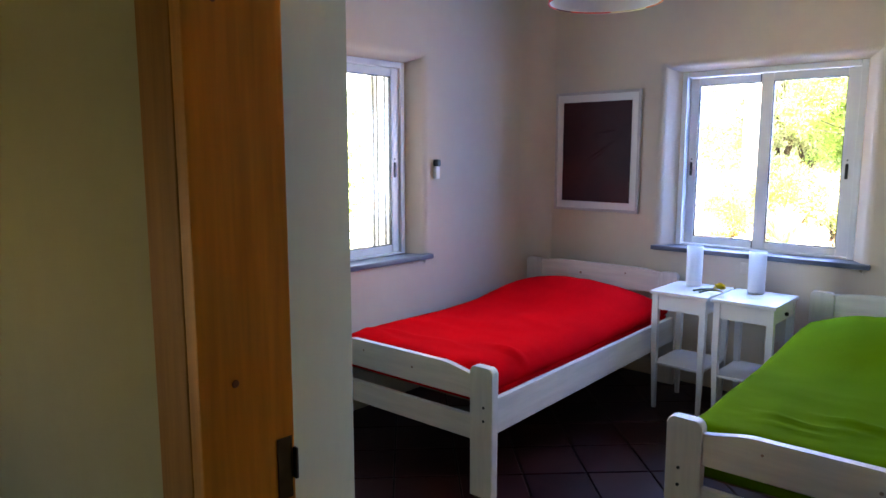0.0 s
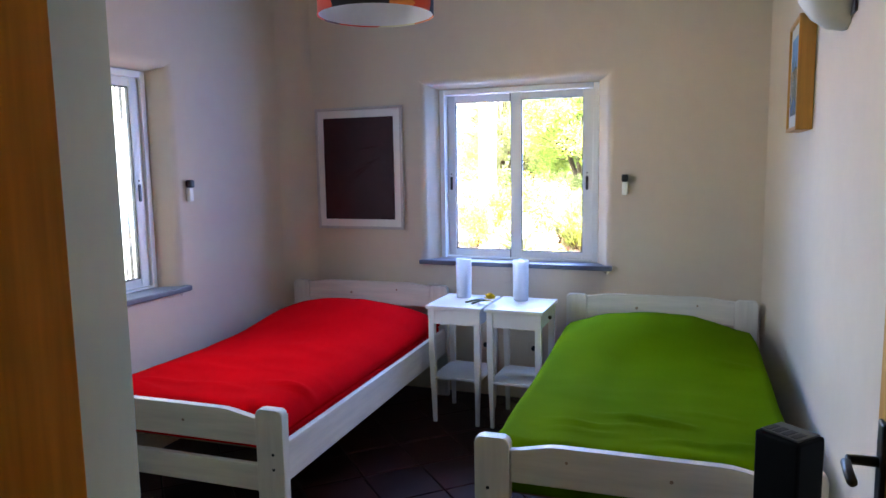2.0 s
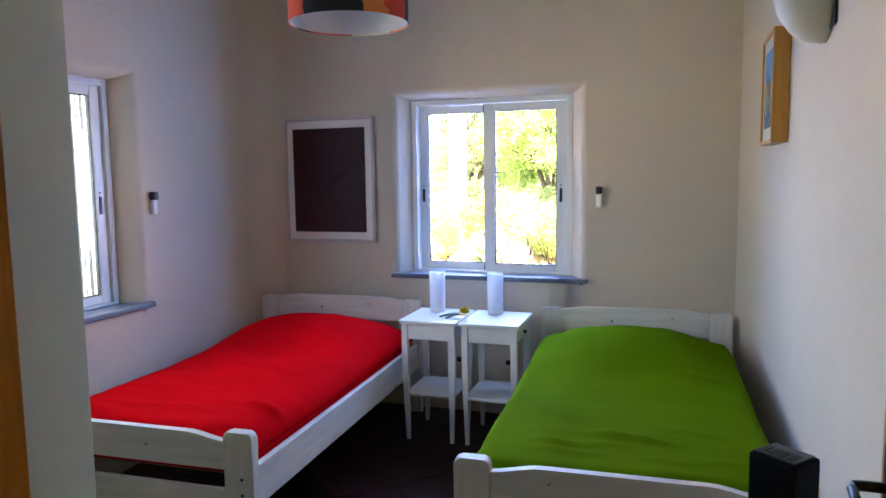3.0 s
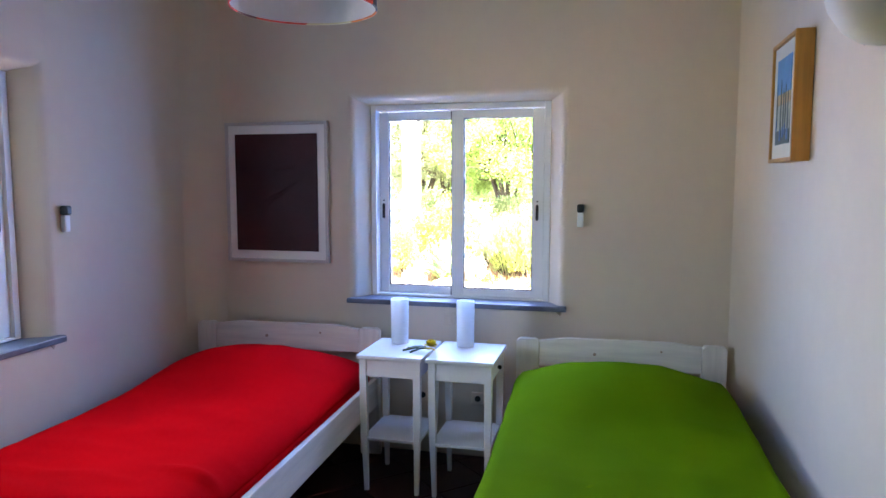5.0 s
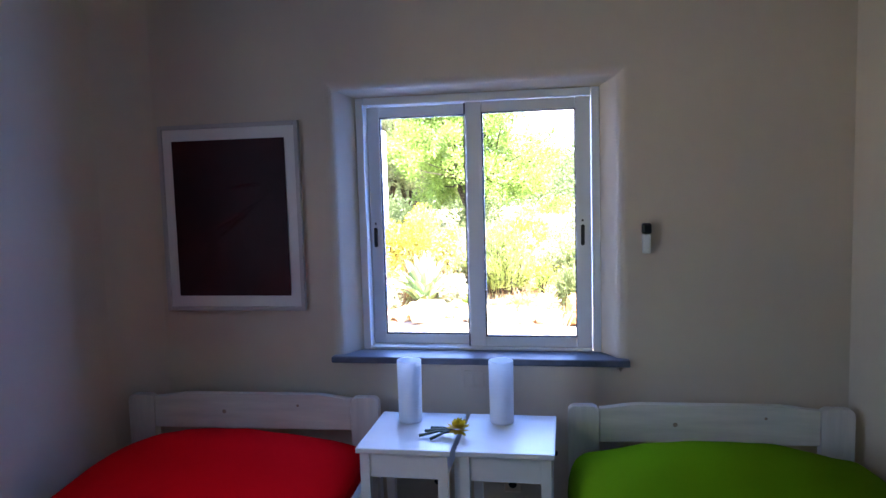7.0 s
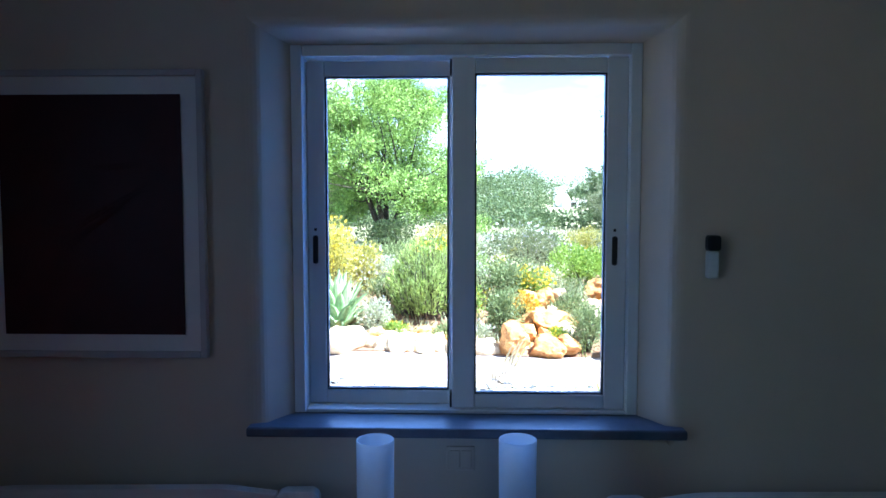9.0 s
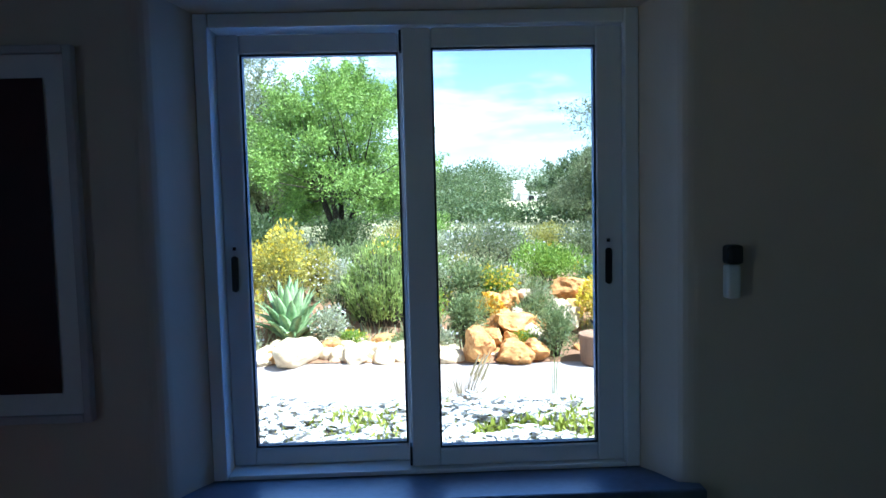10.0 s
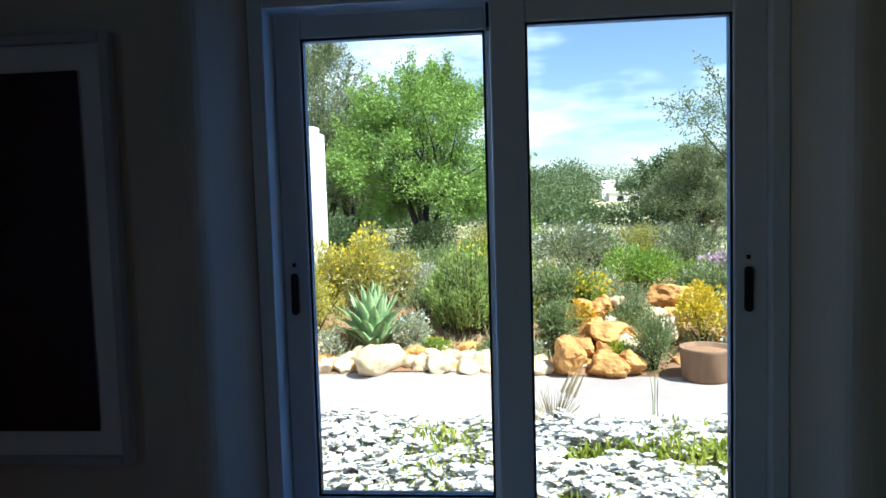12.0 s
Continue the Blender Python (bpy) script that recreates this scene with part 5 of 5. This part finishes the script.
# white daisies under the window
r = np.random.default_rng(77)
N = 27000
fx, fy = r.uniform(-3.2, 4.6, N), r.uniform(0.75, 3.05, N)
keep = []
for i in range(N):
    patch = noise.noise(Vector((fx[i] * 1.5, fy[i] * 1.9, 9.0))) + 0.35 * noise.noise(Vector((fx[i] * 5, fy[i] * 5, 3.0)))
    if patch < 0.40 and fy[i] < 3.0 - 0.12 * math.sin(fx[i] * 3):
        keep.append(i)
verts, faces, cverts, cfaces = [], [], [], []
for i in keep:
    R = r.uniform(0.022, 0.042)
    z = 0.08 + 0.13 + r.uniform(-0.05, 0.05) + 0.04 * math.sin(fx[i] * 4)
    tilt, ta = r.uniform(0, 0.55), r.uniform(0, 6.28)
    nrm = Vector((math.sin(tilt) * math.cos(ta), math.sin(tilt) * math.sin(ta) , math.cos(tilt)))
    q = nrm.to_track_quat('Z', 'Y')
    c = Vector((fx[i], fy[i], z))
    b = len(verts)
    m = 12
    verts.append(tuple(c - nrm * 0.004))
    for k in range(m):
        a = 2 * math.pi * k / m
        rr = R * (1.0 if k % 2 == 0 else 0.72)
        verts.append(tuple(c + q @ Vector((rr * math.cos(a), rr * math.sin(a), 0.004))))
    for k in range(m):
        faces.append((b, b + 1 + k, b + 1 + (k + 1) % m))
    b = len(cverts)
    for k in range(6):
        a = math.pi * k / 3
        cverts.append(tuple(c + q @ Vector((0.006 * math.cos(a), 0.006 * math.sin(a), 0.005))))
    cfaces.append(tuple(range(b, b + 6)))
me = bpy.data.meshes.new("daisies")
me.from_pydata(verts, [], faces)
me.materials.append(M_WFLOWER)
daisies = tagged(new("daisies", me), "dense carpet of white daisies under the window", "flowers", kind="stuff")
me = bpy.data.meshes.new("daisy_centres")
me.from_pydata(cverts, [], cfaces)
me.materials.append(M_YELLOW)
ob = new("daisy_centres", me)
ob.parent = daisies
n = 26000
gx, gy = r.uniform(-3.3, 4.7, n), r.uniform(0.6, 3.02, n)
bump = np.array([noise.noise(Vector((a * 1.5, b * 1.9, 9.0))) for a, b in zip(gx, gy)])
c = np.stack([gx, gy, 0.08 + r.uniform(0.0, 0.10, n) + np.clip(bump, 0, 1) * 0.13], 1)
d = r.normal(size=(n, 3)) * 0.6 + np.array([0, 0, 1.0])
tagged(new("daisy_leaves", leaf_mesh("daisy_leaves", c, d, 0.06, 0.024, M_DLEAF, 5)), "bright green leaves among the white daisies", "leaves", kind="stuff")

# low grass and weeds over the bank and meadow
n = 26000
gx, gy = r.uniform(-7, 9, n), 4.9 + 15 * r.uniform(0, 1, n) ** 1.6
c = np.array([(a, b, ground_z(a, b)) for a, b in zip(gx, gy)])
d = r.normal(size=(n, 3)) * 0.35 + np.array([0, 0, 1.0])
tagged(new("meadow_grass", leaf_mesh("meadow_grass", c, d, 0.15, 0.018, M_MEADOW, 6)), "dry yellow-green meadow grass", "grass", kind="stuff")

# far woods
r = np.random.default_rng(5)
cs, ds = [], []
for i in range(460):
    y = r.uniform(34, 95)
    x = r.uniform(-0.75, 0.85) * y
    if abs(x / (y + 1.4) - 0.168) < 0.07 and y < 64:
        continue
    hgt = r.uniform(1.7, 2.9) * (0.7 + y / 110)
    p, v = clump_points(r, 760, (x, y, ground_z(x, y) + hgt * 0.45), (r.uniform(1.3, 2.6), r.uniform(1.2, 2.2), hgt * 0.62), 0.6)
    cs.append(p + r.normal(size=p.shape) * 0.18)
    ds.append(v + r.normal(size=v.shape) * 0.5)
tagged(new("far_woods", leaf_mesh("far_woods", np.concatenate(cs), np.concatenate(ds), 0.18, 0.12, M_FAR, 9)), "dark green scrub and trees towards the horizon", "woods", kind="stuff")
cs, ds = [], []
for i in range(120):
    y = r.uniform(19, 31)
    x = r.uniform(-0.5, 0.8) * y
    hgt = r.uniform(0.8, 1.5)
    if abs(x / (y + 1.4) - 0.168) < 0.085:
        hgt = 0.5
    p, v = clump_points(r, 520, (x, y, ground_z(x, y) + hgt * 0.4), (r.uniform(0.8, 1.5), r.uniform(0.8, 1.3), hgt * 0.6), 0.5)
    cs.append(p + r.normal(size=p.shape) * 0.08)
    ds.append(v + r.normal(size=v.shape) * 0.5)
tagged(new("meadow_scrub", leaf_mesh("meadow_scrub", np.concatenate(cs), np.concatenate(ds), 0.13, 0.08, M_FAR, 10)), "low dark scrub across the meadow", "scrub", kind="stuff")

# white house far off
hz = ground_z(9.6, 60)
hs = thing("house", "small flat-roofed white house far across the meadow", "house", pose(0, 0, 0))
part("wall", boxed(9.0, 12.0, 60.0, 64.0, hz - 0.3, 2.0), M_RENDER, hs)
part("tower", boxed(8.45, 9.6, 60.6, 62.4, hz - 0.3, 3.15), M_RENDER, hs)
part("roof", boxed(8.9, 12.1, 59.9, 64.1, 2.001, 2.12), M_RENDER, hs)
part("door", boxed(9.7, 10.2, 59.96, 59.995, hz, 1.75), M_BLACK, hs, "dark doorway")
part("window", boxed(11.0, 11.5, 59.96, 59.995, 1.25, 1.7), M_BLACK, hs, "dark window")

# white garden pillar and the house's own porch
pil = thing("garden_pillar", "white rendered garden pillar in the sun", "pillar", pose(-2.13, 6.55, ground_z(-2.13, 6.55)))
part("shaft", boxed(-0.115, 0.115, -0.115, 0.115, 0.0, 1.98, bevel=0.015), M_RENDER, pil)
part("cap", boxed(-0.135, 0.06, -0.10, 0.10, 1.9805, 2.06, bevel=0.012), M_RENDER, pil)
for py in (-0.6, -1.45, -2.3):
    pp = thing("porch_post", "white painted porch post outside the side window", "post", pose(-3.6, py, 0.08), "porch posts")
    part("shaft", boxed(-0.08, 0.08, -0.08, 0.08, 0.0, 2.4, bevel=0.01), M_RENDER, pp)
    part("base", boxed(-0.11, 0.11, -0.11, 0.11, 0.0005, 0.12, bevel=0.01), M_RENDER, pp)
struct("porch_roof", boxed(-3.8, -1.955, -4.0, 0.6, 2.482, 2.6), M_RENDER, "white porch roof over the side window", "roof")
shrub(-6.0, 1.5, 2.4, 2.2, M_LEAF, "leafy green shrub beyond the porch", 70, n=4000, size=0.1)
shrub(-6.2, -2.0, 2.4, 1.9, M_LEAF, "leafy green shrub beyond the porch", 71, n=4000, size=0.1)

# ---- floor tiles, laid on the diagonal ----
def clip(poly, a, b, c):
    """Keeps the part of a polygon where a*x + b*y <= c."""
    out = []
    for i, p in enumerate(poly):
        q = poly[(i + 1) % len(poly)]
        dp, dq = a * p[0] + b * p[1] - c, a * q[0] + b * q[1] - c
        if dp <= 0:
            out.append(p)
        if dp * dq < 0:
            t = dp / (dp - dq)
            out.append((p[0] + (q[0] - p[0]) * t, p[1] + (q[1] - p[1]) * t))
    return out


TS, GAP = 0.30, 0.008
half = (TS - GAP) / 2
full_tile = finish(prism(bmesh.new(), [(-half, -half), (half, -half), (half, half), (-half, half)], -0.0118, 0.0, bevel=0.003, seg=1), "tile", M_TILE)
rng = random.Random(3)
c45 = math.sqrt(0.5)
for i in range(-30, 31):
    for j in range(-30, 31):
        cx, cy = (i - j) * TS * c45 + 0.1, (i + j) * TS * c45 - 2.0
        if not (-1.9 < cx < 3.4 and -5.95 < cy < 0.25):
            continue
        sq = [(cx + half * math.sqrt(2) * dx, cy + half * math.sqrt(2) * dy) for dx, dy in ((1, 0), (0, 1), (-1, 0), (0, -1))]
        room = clip(clip(clip(sq, -1, 0, 1.525), 0, 1, -0.004), 1, 0, 3.19)
        room = clip(clip(room, 0, -1, 5.79), 1, 0, RIGHT_X + (0 if cy > -3.6 else 9))
        if cy < -3.6:
            room = clip(room, -1, 0, 0.99)
        if len(room) < 3:
            continue
        area = abs(sum(p[0] * room[(k + 1) % len(room)][1] - room[(k + 1) % len(room)][0] * p[1] for k, p in enumerate(room))) / 2
        if area < 0.0008:
            continue
        if area > (2 * half) ** 2 * 0.995:
            ob = new("tile", full_tile)
            ob.matrix_world = pose(cx, cy, rng.uniform(-0.001, 0.0), 0, 0, 45 + 90 * rng.randrange(4))
        else:
            ob = new("tile", finish(prism(bmesh.new(), [(p[0] - cx, p[1] - cy) for p in room], -0.0118, -0.0005), "tile", M_TILE))
            ob.matrix_world = pose(cx, cy, 0)
        ob.parent = floor
